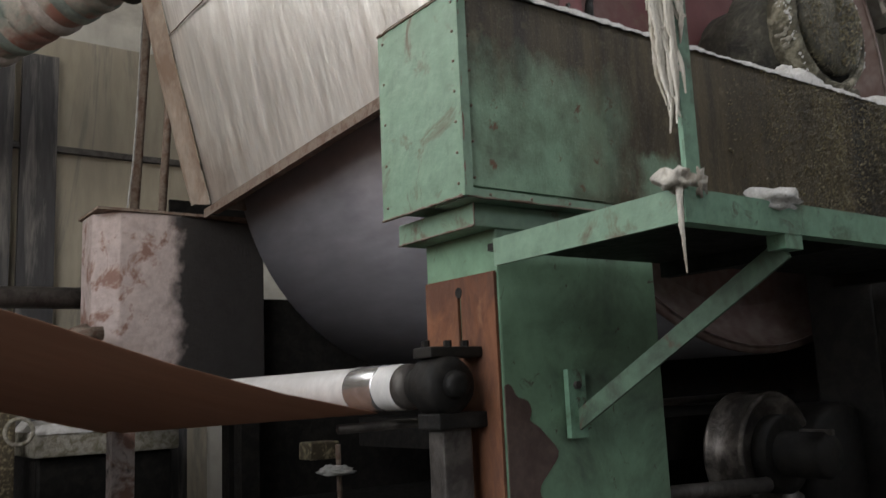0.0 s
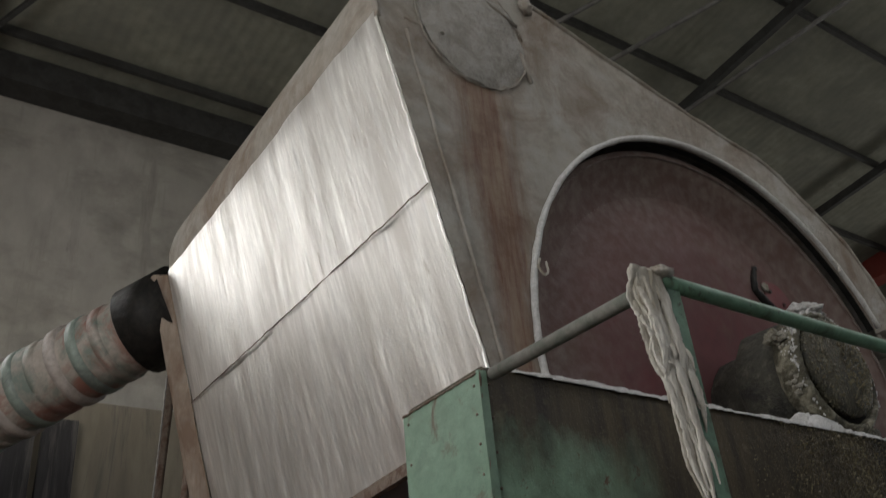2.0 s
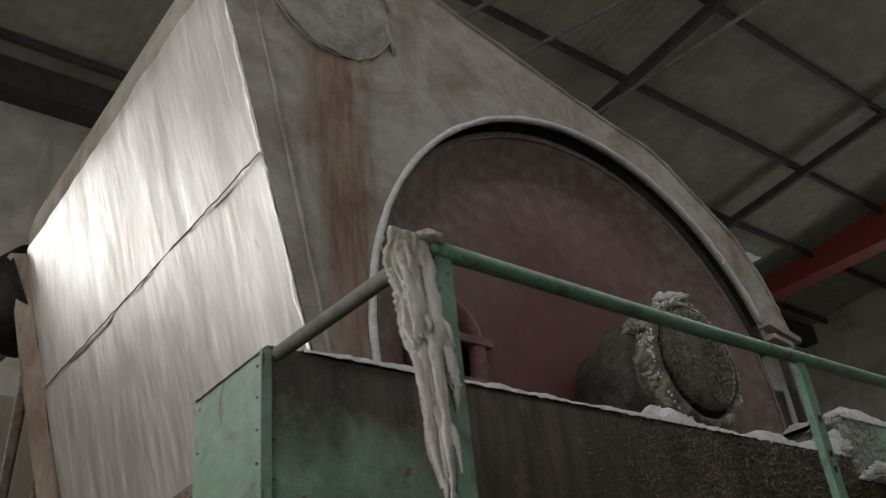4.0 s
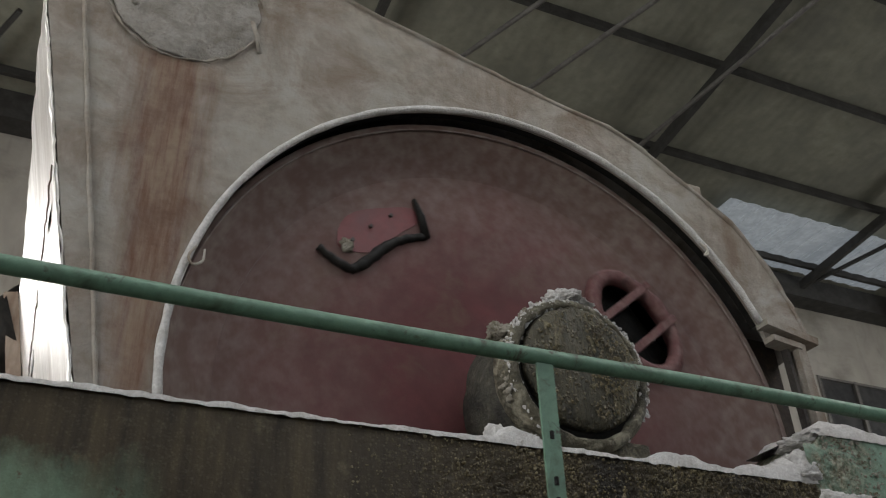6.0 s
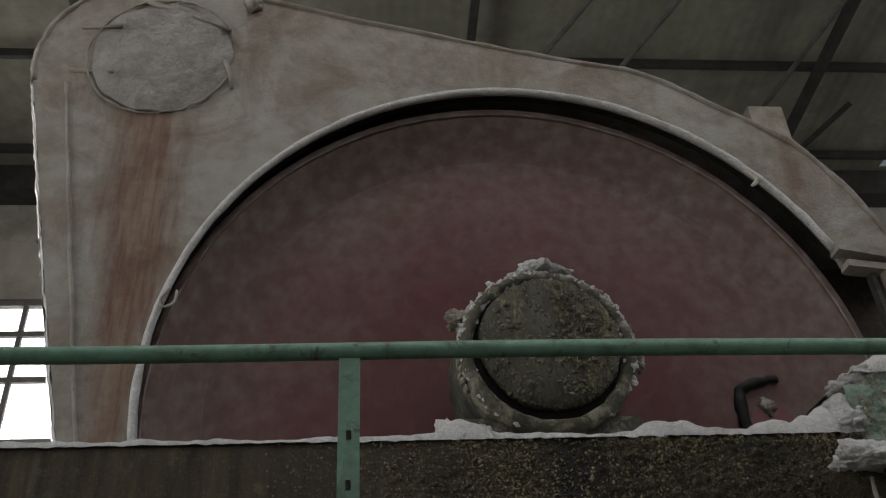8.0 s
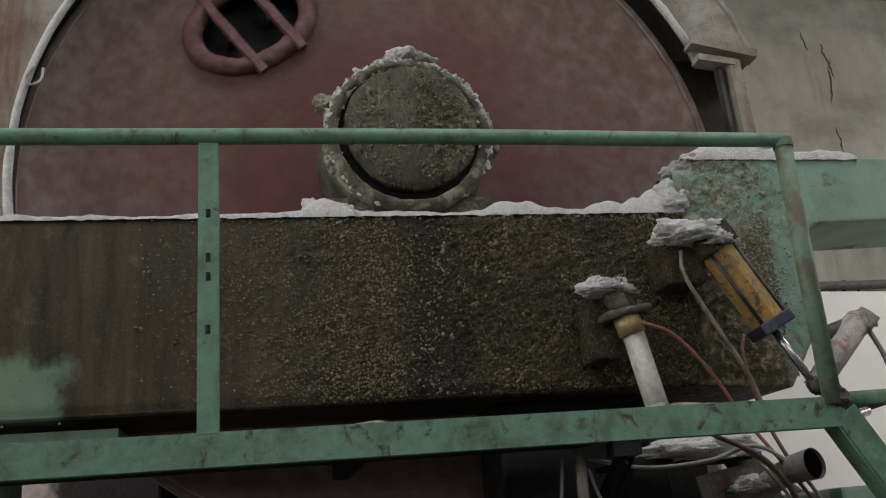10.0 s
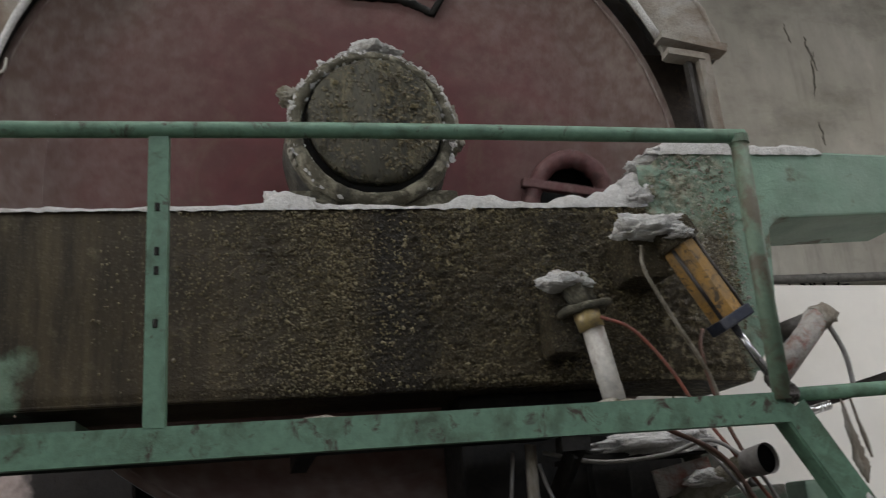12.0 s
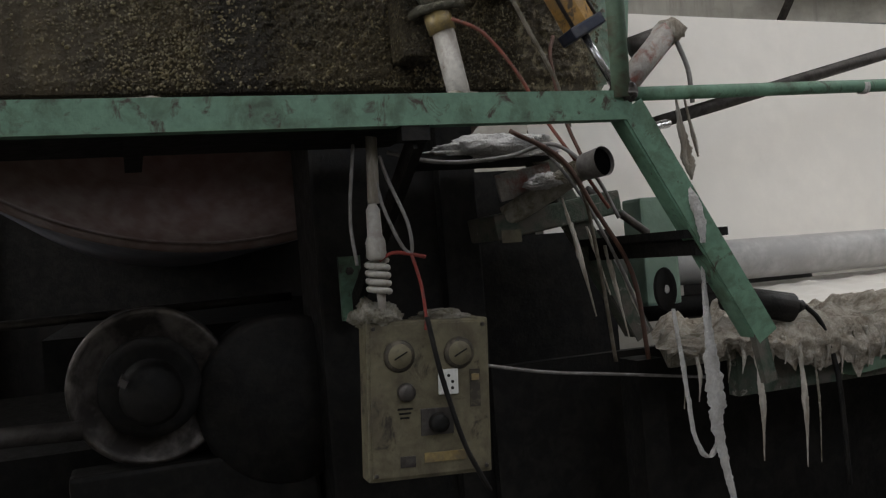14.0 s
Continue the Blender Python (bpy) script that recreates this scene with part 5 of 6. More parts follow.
def kraft_web():
    bm = bmesh.new()
    g = []
    for i in range(15):
        x = -1.92 - i * 0.42
        row = []
        for j in range(13):
            y = 1.56 + (5.42 - 1.56) * j / 12
            z = -0.60 - 0.036 * (y - 1.56) + 0.285 * (-1.92 - x) - 0.012 * math.sin(i * 0.9) - 0.02 * max(0, 1 - j / 2) * math.sin(min(i, 3) / 3 * math.pi)
            row.append((x, y, z))
        g.append(row)
    for off in (0.0, 0.004):
        v = [[bm.verts.new((x, y, z + off)) for x, y, z in row] for row in g]
        for i in range(14):
            for j in range(12):
                bm.faces.new((v[i][j], v[i + 1][j], v[i + 1][j + 1], v[i][j + 1]))
    tagged(finish("kraft_web", bm, "kraft", smooth=True), "brown kraft paper web running off a guide roll", "paper web")


kraft_web()

# ---- behind the machine, left ----


def left_back():
    t = holder("rusty_tank", "pale flaking tank with rust, black on its machine side", "tank")
    bm = bmesh.new()
    out = [(-2.11, 5.55), (-2.11, 5.25), (-1.95, 5.08), (-1.5, 5.06), (-0.75, 5.2), (-0.75, 5.6)]
    v0, v1 = [bm.verts.new((x, y, -0.55)) for x, y in out], [bm.verts.new((x, y, 0.90)) for x, y in out]
    bm.faces.new(v0), bm.faces.new(v1[::-1])
    for i in range(len(out)):
        bm.faces.new((v0[i], v0[(i + 1) % len(out)], v1[(i + 1) % len(out)], v1[i]))
    part("body", bm, "tank_dark_side", t, "flaking paint over rust, black on one side", bevel=0.015)
    part("rim", block(-2.125, -0.74, 5.05, 5.6, 0.90, 0.92), "rust_edge", t)
    # black filler added to hide the pale wall between tank and hood
    part("dark_gap_filler", block(-1.40, -0.60, 5.62, 5.65, 0.2, 1.15), "black", t, "black board added behind the tank to darken the gap")
    part("leg", block(-1.98, -1.82, 5.1, 5.25, FLOOR, -0.55), "drum_rusty", t)
    part("leg", block(-1.0, -0.85, 5.1, 5.25, FLOOR, -0.55), "black", t)
    part("nozzle", tube(((-2.16, 5.2, 0.02), (-2.3, 4.95, -0.03), (-2.1, 4.95, -0.02)), 0.05, seg=10), "rust_edge", t, "", True)
    for x, y, r in ((-1.61, 5.5, 0.038), (-1.42, 5.4, 0.033)):
        tagged(finish("stand_pipe", tube(((x - 0.12, y, 0.9), (x, y, 3.1)), r), "rust_edge", smooth=True), "dusty upright pipe with rusty joints", "pipe", "stand pipes")
    tagged(finish("cable", tube(curve_pts([(-1.80, 5.45, 0.95), (-1.74, 5.45, 1.6), (-1.68, 5.45, 3.0)]), 0.008, seg=6), "wire_grey", smooth=True), "thin grey hanging cable", "cable")
    tagged(finish("cross_pipe", tube(((-8.05, 6.6, 0.36), (-1.4, 5.55, 0.30)), 0.085), "iron", smooth=True), "dark horizontal pipe behind the tank", "pipe")
    # wrapped duct from the hood
    d = holder("exhaust_duct", "large exhaust duct wrapped in patched grey bands", "duct")
    a, b = Vector((-1.66, 5.25, 3.27)), Vector((-4.37, 8.99, 2.0))
    n = 26
    pts = [a + (b - a) * i / n for i in range(n + 1)]
    part("pipe", tube(pts, [0.34 + 0.012 * ((i * 7) % 3) for i in range(n + 1)], seg=28, wobble=0.01), "duct_tape", d, "", True)
    dirn = (b - a).normalized()
    for i in range(14):
        p = a + dirn * (0.62 + i * 0.22)
        part("band", tube((p, p + dirn * 0.10), 0.362 + 0.008 * (i % 3), seg=28), ("duct_tape", "band_green", "drum_plain", "band_red")[(i * 5 + i // 3) % 4], d, "taped band", True)
    part("collar", tube((a - dirn * 0.03, a + dirn * 0.44), 0.405, seg=32), "black", d, "black rubber collar", True)
    # timber or steel uprights against the far wall
    for x, w in ((-2.78, 0.30), (-2.42, 0.36), (-1.98, 0.38)):
        tagged(finish("wall_post", block(x, x + w, 8.86, 8.96, FLOOR, 3.46), "post_dark"), "dark stained upright against the far wall", "post", "wall posts", "structure")
    tagged(finish("wall_rail", block(-8, 0.2, 8.9, 8.968, 2.35, 2.42), "iron"), "thin dark rail along the wall", "rail", kind="structure")
    m = holder("low_machine_frame", "low grey machine frame heaped with lint", "machine frame")
    part("body", block(-2.25, -1.15, 6.25, 7.4, FLOOR, -0.92), "black", m, bevel=0.03)
    part("top", block(-2.30, -1.12, 6.15, 7.4, -0.92, -0.72), "lint_dirty", m, "lint-covered top", bevel=0.03)
    part("upright", block(-2.62, -2.40, 6.3, 6.5, FLOOR, -0.3), "pedestal", m, "pale green upright", bevel=0.01)
    k = holder("pipe_stub", "greenish pipe stub capped with torn lint under the roll", "pipe")
    part("stub", block(-1.46, -1.27, 3.05, 3.2, -0.88, -0.78), "pedestal", k, bevel=0.015)
    part("stem", tube(((-1.30, 3.02, -0.80), (-1.29, 3.0, -1.95)), 0.016, seg=8), "rust_edge", k, "", True)
    part("lint", fluff((-1.33, 3.0, -0.95), (0.12, 0.06, 0.045), 37), "lint", k, "torn lint", True)
    part("back_panel", block(-5.2, -0.6, 7.42, 7.48, FLOOR, -0.32), "post_dark", m, "dark back panel")
    part("lint", lint_sheet(-2.28, -1.15, 6.14, 7.3, -0.724, 0.10, 9, 0.04), "lint", m, "", True)
    part("hand_wheel", tube([(-2.42 + 0.10 * math.cos(q), 6.05, -0.70 + 0.10 * math.sin(q)) for q in np.linspace(0, 2 * math.pi, 24)], 0.018, seg=6), "lint_dirty", m, "", True)


M["tank_dark_side"] = material("flaking_paint_dark_side", (0.34, 0.285, 0.27), 0.75, second=(0.17, 0.10, 0.08), scale=4.0, mix=(0.54, 0.62), bump=0.5, bump_scale=30, bump_dist=0.02)
M["band_green"] = material("grey_green_band", (0.19, 0.235, 0.21), 0.5, second=(0.12, 0.14, 0.13), scale=5)
M["band_red"] = material("brown_red_band", (0.19, 0.12, 0.105), 0.6, second=(0.12, 0.08, 0.07), scale=5)
M["drum_plain"] = material("pale_band", (0.34, 0.31, 0.29), 0.6, second=(0.24, 0.21, 0.19), scale=5)
M["post_dark"] = material("dark_streaked_post", (0.05, 0.048, 0.05), 0.8, second=(0.15, 0.14, 0.13), scale=2.5, mix=(0.5, 0.66), stretch=(3, 3, 0.3))


def darken_machine_side(m):
    """Turns the tank near-black from its middle to the machine side, with a ragged edge."""
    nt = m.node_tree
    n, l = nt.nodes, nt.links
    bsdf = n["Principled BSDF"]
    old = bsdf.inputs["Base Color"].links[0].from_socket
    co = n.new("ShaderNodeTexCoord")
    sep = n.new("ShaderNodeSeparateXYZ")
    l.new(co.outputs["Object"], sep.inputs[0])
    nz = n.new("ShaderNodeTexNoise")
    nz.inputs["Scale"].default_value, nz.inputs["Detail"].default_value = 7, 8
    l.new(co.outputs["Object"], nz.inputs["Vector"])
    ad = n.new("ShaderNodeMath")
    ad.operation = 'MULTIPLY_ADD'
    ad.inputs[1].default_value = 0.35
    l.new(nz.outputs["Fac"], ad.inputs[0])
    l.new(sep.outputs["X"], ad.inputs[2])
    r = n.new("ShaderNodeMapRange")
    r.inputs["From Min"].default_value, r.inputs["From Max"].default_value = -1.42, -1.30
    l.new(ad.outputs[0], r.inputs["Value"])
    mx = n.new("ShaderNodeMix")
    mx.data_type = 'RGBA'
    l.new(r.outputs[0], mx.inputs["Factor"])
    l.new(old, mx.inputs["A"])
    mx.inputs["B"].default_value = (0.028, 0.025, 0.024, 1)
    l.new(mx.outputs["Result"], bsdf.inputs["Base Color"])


darken_machine_side(M["tank_dark_side"])
left_back()

# ---- under the walkway ----


def pulley():
    p = holder("drive_pulley", "large dark steel drive pulley on its shaft", "pulley", at=(0.435, 0, -0.93))
    part("rim", lathe([(0.285, 1.37), (0.305, 1.34), (0.325, 1.345), (0.33, 1.36), (0.315, 1.375), (0.315, 1.55), (0.33, 1.56), (0.325, 1.58), (0.285, 1.57)], seg=48), "pulley_steel", p, "worn shiny rim", True)
    part("disc", lathe([(0.05, 1.40), (0.295, 1.41), (0.295, 1.48), (0.05, 1.49)], seg=36), "black", p, "", True)
    part("ring", lathe([(0.17, 1.30), (0.205, 1.29), (0.21, 1.43)], seg=36), "black", p, "", True)
    part("hub", lathe([(0.03, 1.03), (0.10, 1.035), (0.12, 1.06), (0.12, 1.30), (0.16, 1.31), (0.16, 1.42)], seg=32), "black", p, "dark hub", True)
    part("key", block(-0.015, 0.015, 1.02, 1.2, 0.10, 0.13), "iron", p)
    return p


M["pulley_steel"] = material("worn_pulley_steel", (0.20, 0.18, 0.165), 0.42, metal=0.6, second=(0.05, 0.044, 0.04), scale=6, mix=(0.40, 0.58))
drive_pulley = pulley()


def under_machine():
    c = holder("dark_column", "black machine column behind the switch box", "column")
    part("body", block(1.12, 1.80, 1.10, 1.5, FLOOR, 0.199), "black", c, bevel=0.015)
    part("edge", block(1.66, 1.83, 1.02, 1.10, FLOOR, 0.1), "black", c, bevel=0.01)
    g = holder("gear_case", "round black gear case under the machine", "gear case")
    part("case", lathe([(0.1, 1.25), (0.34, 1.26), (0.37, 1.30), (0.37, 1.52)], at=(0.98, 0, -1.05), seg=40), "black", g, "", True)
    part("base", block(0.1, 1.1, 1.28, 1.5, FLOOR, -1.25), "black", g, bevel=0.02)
    tagged(finish("drive_shaft", tube(((-2.0, 1.75, -0.66), (1.1, 1.66, -0.62)), 0.02), "iron", smooth=True), "thin dark shaft under the machine", "shaft")
    tagged(finish("lower_pipe", tube(((-0.75, 1.2, -1.02), (0.17, 1.25, -1.06)), 0.04), "iron", smooth=True), "worn pipe end beside the pulley", "pipe")
    # dark structure behind the drum; its panels are added to fill in shade
    b = holder("rear_frame", "dark machine frame beneath the drum, with added black filler panels", "machine frame")
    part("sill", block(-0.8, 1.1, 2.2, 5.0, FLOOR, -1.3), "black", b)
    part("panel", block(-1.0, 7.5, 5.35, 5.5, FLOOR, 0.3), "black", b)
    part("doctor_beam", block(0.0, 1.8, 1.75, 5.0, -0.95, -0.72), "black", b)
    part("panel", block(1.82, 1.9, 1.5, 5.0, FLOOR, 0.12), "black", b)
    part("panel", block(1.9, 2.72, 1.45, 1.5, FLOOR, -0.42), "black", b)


under_machine()


def control_box():
    b = holder("switch_box", "grimy cream metal switch box hung under the walkway", "switch box")
    x0, x1, z0, z1, y = 1.02, 1.432, -1.165, -0.665, 0.15
    mid = Vector((1.226, 0, -0.915))
    b.matrix_world = Matrix.Translation(mid + Vector((0.034, 0, -0.025))) @ Matrix.Rotation(radians(3.2), 4, 'Y') @ Matrix.Translation(-mid)
    part("case", block(x0, x1, y, y + 0.09, z0, z1), "cream", b, "dented cream case", bevel=0.008)
    part("lid_edge", block(x0 + 0.012, x1 - 0.012, y - 0.006, y, z0 + 0.012, z1 - 0.012), "cream", b, bevel=0.002)
    for x in (1.125, 1.325):
        part("dial", lathe([(0.02, y - 0.018), (0.045, y - 0.018), (0.052, y - 0.008)], at=(x, 0, -0.775), seg=24), "grime", b, "round meter", True)
        part("dial_glass", lathe([(0.01, y - 0.021), (0.038, y - 0.02), (0.04, y - 0.012)], at=(x, 0, -0.775), seg=24), "cream", b, "", True)
        part("needle", bar((x - 0.02, y - 0.023, -0.785), (x + 0.022, y - 0.023, -0.762), 0.004, 0.004), "black", b)
    s = part("socket", block(1.252, 1.318, y - 0.016, y - 0.006, -0.905, -0.825), "plastic_white", b, "white plastic socket", bevel=0.003)
    for x, z in ((1.285, -0.845), (1.272, -0.865), (1.298, -0.865), (1.273, -0.885), (1.297, -0.885)):
        part("socket_hole", tube(((x, y - 0.0175, z), (x, y - 0.012, z)), 0.0055, seg=8), "black", s)
    part("knob", lathe([(0.012, y - 0.05), (0.028, y - 0.048), (0.032, y - 0.02)], at=(1.245, 0, -0.99), seg=20), "black", b, "black rotary knob", True)
    part("knob_plate", block(1.19, 1.30, y - 0.012, y - 0.006, -1.03, -0.945), "iron", b, bevel=0.003)
    part("push_button", lathe([(0.01, y - 0.03), (0.026, y - 0.028), (0.03, y - 0.006)], at=(1.145, 0, -0.89), seg=18), "iron", b, "", True)
    part("name_plate", block(1.36, 1.395, y - 0.010, y - 0.006, -0.95, -0.83), "grime", b, "dark column of small marks")
    for k in range(4):
        part("screw", lathe([(0.002, y - 0.014), (0.006, y - 0.013), (0.007, y - 0.006)], at=((x0 + 0.022, x1 - 0.022)[k % 2], 0, (z0 + 0.022, z1 - 0.022)[k // 2]), seg=10), "iron", b)
    part("catch", block(1.365, 1.39, y - 0.016, y - 0.009, -0.865, -0.845), "brass", b)
    part("label_bar", block(1.20, 1.34, y - 0.009, y - 0.006, -1.115, -1.085), "brass", b, "faded label strip")
    part("label_bar", block(1.12, 1.17, y - 0.009, y - 0.006, -1.125, -1.09), "iron", b)
    for k in range(3):
        part("writing_bar", block(1.115 + 0.004 * k, 1.165 - 0.006 * k, y - 0.0085, y - 0.006, -0.945 - 0.014 * k, -0.939 - 0.014 * k), "black", b)
    part("lint_top", fluff((1.07, y + 0.06, z1 + 0.005), (0.085, 0.08, 0.075), 12), "lint_dirty", b, "lint heap on the box", True)
    part("lint_top", fluff((1.30, y + 0.08, z1), (0.11, 0.08, 0.03), 13), "lint_dirty", b, "", True)
    # compact spiral lamp and its holder
    l = holder("spiral_lamp", "unlit dusty spiral lamp hanging in a white holder", "lamp")
    part("holder", lathe_z([(0.012, -0.31), (0.022, -0.33), (0.024, -0.41), (0.032, -0.43), (0.032, -0.48), (0.02, -0.49)], (1.125, 0.16)), "pvc", l, "", True)
    part("spiral", tube([(1.125 + 0.032 * math.cos(q), 0.16 + 0.032 * math.sin(q), -0.49 - 0.10 * q / (8 * math.pi)) for q in np.linspace(0, 8 * math.pi, 80)], 0.010, seg=8), "lamp_white", l, "dusty glass spiral", True)
    part("tip", lathe_z([(0.012, -0.585), (0.014, -0.60), (0.010, -0.67)], (1.130, 0.16)), "pvc", l, "", True)
    part("hook", tube(((1.14, 0.17, -0.10), (1.132, 0.165, -0.31)), 0.02, seg=8, wobble=0.01), "rag", l, "", True)
    # cords
    def cord(pts, r, m, label):
        tagged(finish("cord", tube(curve_pts(pts), r, seg=6), m, smooth=True), label, "cord", "cords")
    cord([(1.14, 0.16, -0.16), (1.15, 0.15, -0.30), (1.20, 0.14, -0.44), (1.235, 0.14, -0.47), (1.23, 0.14, -0.38), (1.18, 0.15, -0.24), (1.16, 0.16, -0.16)], 0.006, "wire_grey", "looped grey cord under the walkway")
    cord([(1.13, 0.15, -0.49), (1.17, 0.14, -0.47), (1.22, 0.14, -0.475), (1.28, 0.14, -0.49)], 0.0065, "wire_red", "knotted red cord under the walkway")
    cord([(1.235, 0.14, -0.48), (1.255, 0.13, -0.58), (1.262, 0.13, -0.68), (1.255, 0.12, -0.72)], 0.0055, "wire_red", "red cord tied to the switch box")
    cord([(1.262, 0.12, -0.68), (1.275, 0.10, -0.80), (1.30, 0.10, -0.92), (1.35, 0.10, -1.10), (1.42, 0.10, -1.25)], 0.0085, "black", "black cable hanging over the box")
    cord([(1.08, 0.17, -0.12), (1.05, 0.16, -0.35), (1.06, 0.16, -0.50)], 0.006, "wire_grey", "grey cord beside the lamp")


def lathe_z(profile, at):
    """Turns (radius, z) pairs round an upright axis."""
    bm = bmesh.new()
    rings = [[bm.verts.new((at[0] + r * math.cos(2 * math.pi * k / 20), at[1] + r * math.sin(2 * math.pi * k / 20), z)) for k in range(20)] for r, z in profile]
    for a, b in zip(rings, rings[1:]):
        for k in range(20):
            bm.faces.new((a[k], a[(k + 1) % 20], b[(k + 1) % 20], b[k]))
    bm.faces.new(rings[0])
    bm.faces.new(rings[-1][::-1])
    return bm


M["grime"] = material("grimy_ring", (0.045, 0.038, 0.028), 0.6, second=(0.10, 0.085, 0.06), scale=22, mix=(0.5, 0.62), bump=0.3)
M["iron_ring"] = material("dull_ring", (0.13, 0.12, 0.095), 0.5, metal=0.3, second=(0.07, 0.06, 0.05), scale=15)
control_box()

# "void" is black without sheen, for the painted dark inside a pipe
M["void"] = material("painted_dark_bore", (0.003, 0.003, 0.003), 0.95, bump=0.0, spec=0.0)
M["pipe_end"] = material("dull_pipe_end", (0.22, 0.21, 0.20), 0.5, second=(0.13, 0.12, 0.11), scale=14)
M["rag_stain"] = material("stained_wrapping", (0.42, 0.39, 0.36), 0.9, second=(0.27, 0.11, 0.085), scale=9, mix=(0.52, 0.64), bump=1.0, bump_scale=30, bump_dist=0.02)
# ---- right end: cylinder, pipe, hoses, lint ----


def right_fittings():
    c = holder("air_cylinder", "yellow pneumatic cylinder capped with lint", "cylinder")
    y = 0.70
    a, b = Vector((2.055, y + 0.02, 0.73)), Vector((2.215, y, 0.42))
    d = (b - a).normalized()
    part("barrel", tube((a, b), 0.076, seg=8), "yellow", c, "scuffed yellow barrel")
    for s in (-1, 1):
        o = Vector((d.z, 0, -d.x)) * 0.06 * s + Vector((0, -0.05, 0))
        part("tie_rod", tube((a + o, b + o), 0.009, seg=8), "iron", c, "", True)
    part("end_cap", bar(b, b + d * 0.05, 0.155, 0.155), "blue", c, "dark blue end cap", bevel=0.008)
    part("rod", tube((b + d * 0.04, b + d * 0.30), 0.017, seg=12), "chrome", c, "bright rod", True)
    part("rod_eye", lump(tuple(b + d * 0.32), (0.035, 0.03, 0.035), 2, 0.3), "iron", c, "", True)
    part("head_cap", bar(a - d * 0.10, a, 0.17, 0.17), "crust", c, "crusted head cap", bevel=0.012)
    bm = fluff((1.935, y, 0.795), (0.19, 0.11, 0.09), 5)
    part("lint_cap", fluff((2.03, y - 0.02, 0.76), (0.09, 0.09, 0.06), 7), "lint", c, "", True)
    part("lint_cap", bm, "lint", c, "heap of white lint", True)
    part("mount", block(1.82, 2.0, y + 0.02, BY, 0.60, 0.80), "crust", c, bevel=0.02)

    p = holder("valve_pipe", "white pipe with a crusted valve on top", "pipe")
    part("pipe", tube(((1.612, y, 0.40), (1.668, y - 0.03, 0.02)), 0.045, seg=16), "pvc", p, "stained white pipe", True)
    part("collar", tube(((1.592, y, 0.46), (1.612, y, 0.385)), 0.055, seg=14), "brass", p, "brass collar", True)
    part("clip", tube([(1.60 + 0.10 * math.cos(q), y + 0.02 + 0.07 * math.sin(q), 0.475 + 0.02 * math.cos(q)) for q in np.linspace(0, 2 * math.pi, 24)], 0.018, seg=8, wobble=0.008), "bearing", p, "", True)
    part("valve", tube(((1.55, y + 0.02, 0.60), (1.60, y, 0.48)), [0.06, 0.05], seg=12, wobble=0.02), "bearing", p, "", True)
    part("lint_cap", fluff((1.525, y + 0.02, 0.575), (0.125, 0.09, 0.065), 11), "lint", p, "lint cap", True)
    part("bracket", block(1.46, 1.58, y + 0.05, BY, 0.30, 0.56), "crust", p, bevel=0.02)

    def hose(pts, r, m, label):
        tagged(finish("hose", tube(curve_pts(pts), r, seg=8), m, smooth=True), label, "hose", "hoses")
    hose([(1.63, 0.64, 0.42), (1.75, 0.62, 0.36), (1.87, 0.60, 0.20), (1.96, 0.58, 0.02), (2.05, 0.5, -0.18), (2.14, 0.45, -0.36)], 0.0075, "hose_red", "thin reddish-brown rubber hose")
    hose([(1.86, 0.66, 0.72), (1.84, 0.62, 0.60), (1.93, 0.60, 0.38), (2.03, 0.6, 0.18), (2.08, 0.6, -0.02)], 0.0085, "hose_dirty", "grimy hose from the cylinder")
    hose([(2.05, 0.62, 0.35), (2.02, 0.6, 0.25), (2.06, 0.6, 0.02), (2.12, 0.55, -0.2)], 0.008, "hose_brown", "thin brown hose beside the cylinder")
    hose([(1.30, 0.55, -0.10), (1.50, 0.5, -0.15), (1.75, 0.5, -0.14), (1.95, 0.5, -0.10), (2.10, 0.48, -0.22), (2.18, 0.45, -0.40)], 0.008, "wire_grey", "grey hose under the walkway")
    hose([(1.75, 0.45, -0.05), (1.95, 0.45, -0.16), (2.06, 0.42, -0.36), (2.2, 0.42, -0.62), (2.24, 0.42, -0.95)], 0.0095, "hose_brown", "brown hose along the steps")
    hose([(1.85, 0.48, -0.08), (2.02, 0.46, -0.25), (2.08, 0.46, -0.55), (2.12, 0.46, -0.95)], 0.008, "hose_dirty", "grimy hose along the steps")
    hose([(1.90, 0.5, -0.10), (2.05, 0.5, -0.30), (2.18, 0.5, -0.55), (2.30, 0.5, -0.85)], 0.007, "wire_grey", "pale hose along the steps")
    hose([(1.46, 0.18, -0.86), (1.75, 0.3, -0.93), (2.1, 0.4, -0.99), (2.5, 0.4, -1.05)], 0.006, "wire_grey", "thin cable from the switch box")

    o = holder("open_pipe", "lint-dusted open pipe stub beneath the walkway", "pipe")
    part("pipe", tube(curve_pts([(1.78, 0.72, -0.36), (1.92, 0.62, -0.275), (2.01, 0.54, -0.212), (2.045, 0.46, -0.192)], 6), 0.046, seg=20, close=False), "lint_dirty", o, "", True)
    part("flange", tube(((2.03, 0.49, -0.197), (2.062, 0.40, -0.186)), [0.052, 0.057], seg=24, close=False), "pipe_end", o, "", True)
    # closed black plug near the mouth in place of a shaded hollow
    part("bore", tube(((2.035, 0.475, -0.1952), (2.057, 0.414, -0.1877)), 0.0525, seg=24), "void", o, "black disc standing in for the dark open bore")
    part("lint", fluff((1.90, 0.60, -0.25), (0.09, 0.08, 0.05), 33), "lint", o, "", True)
    o.location = (0.045, 0.0, 0.004)
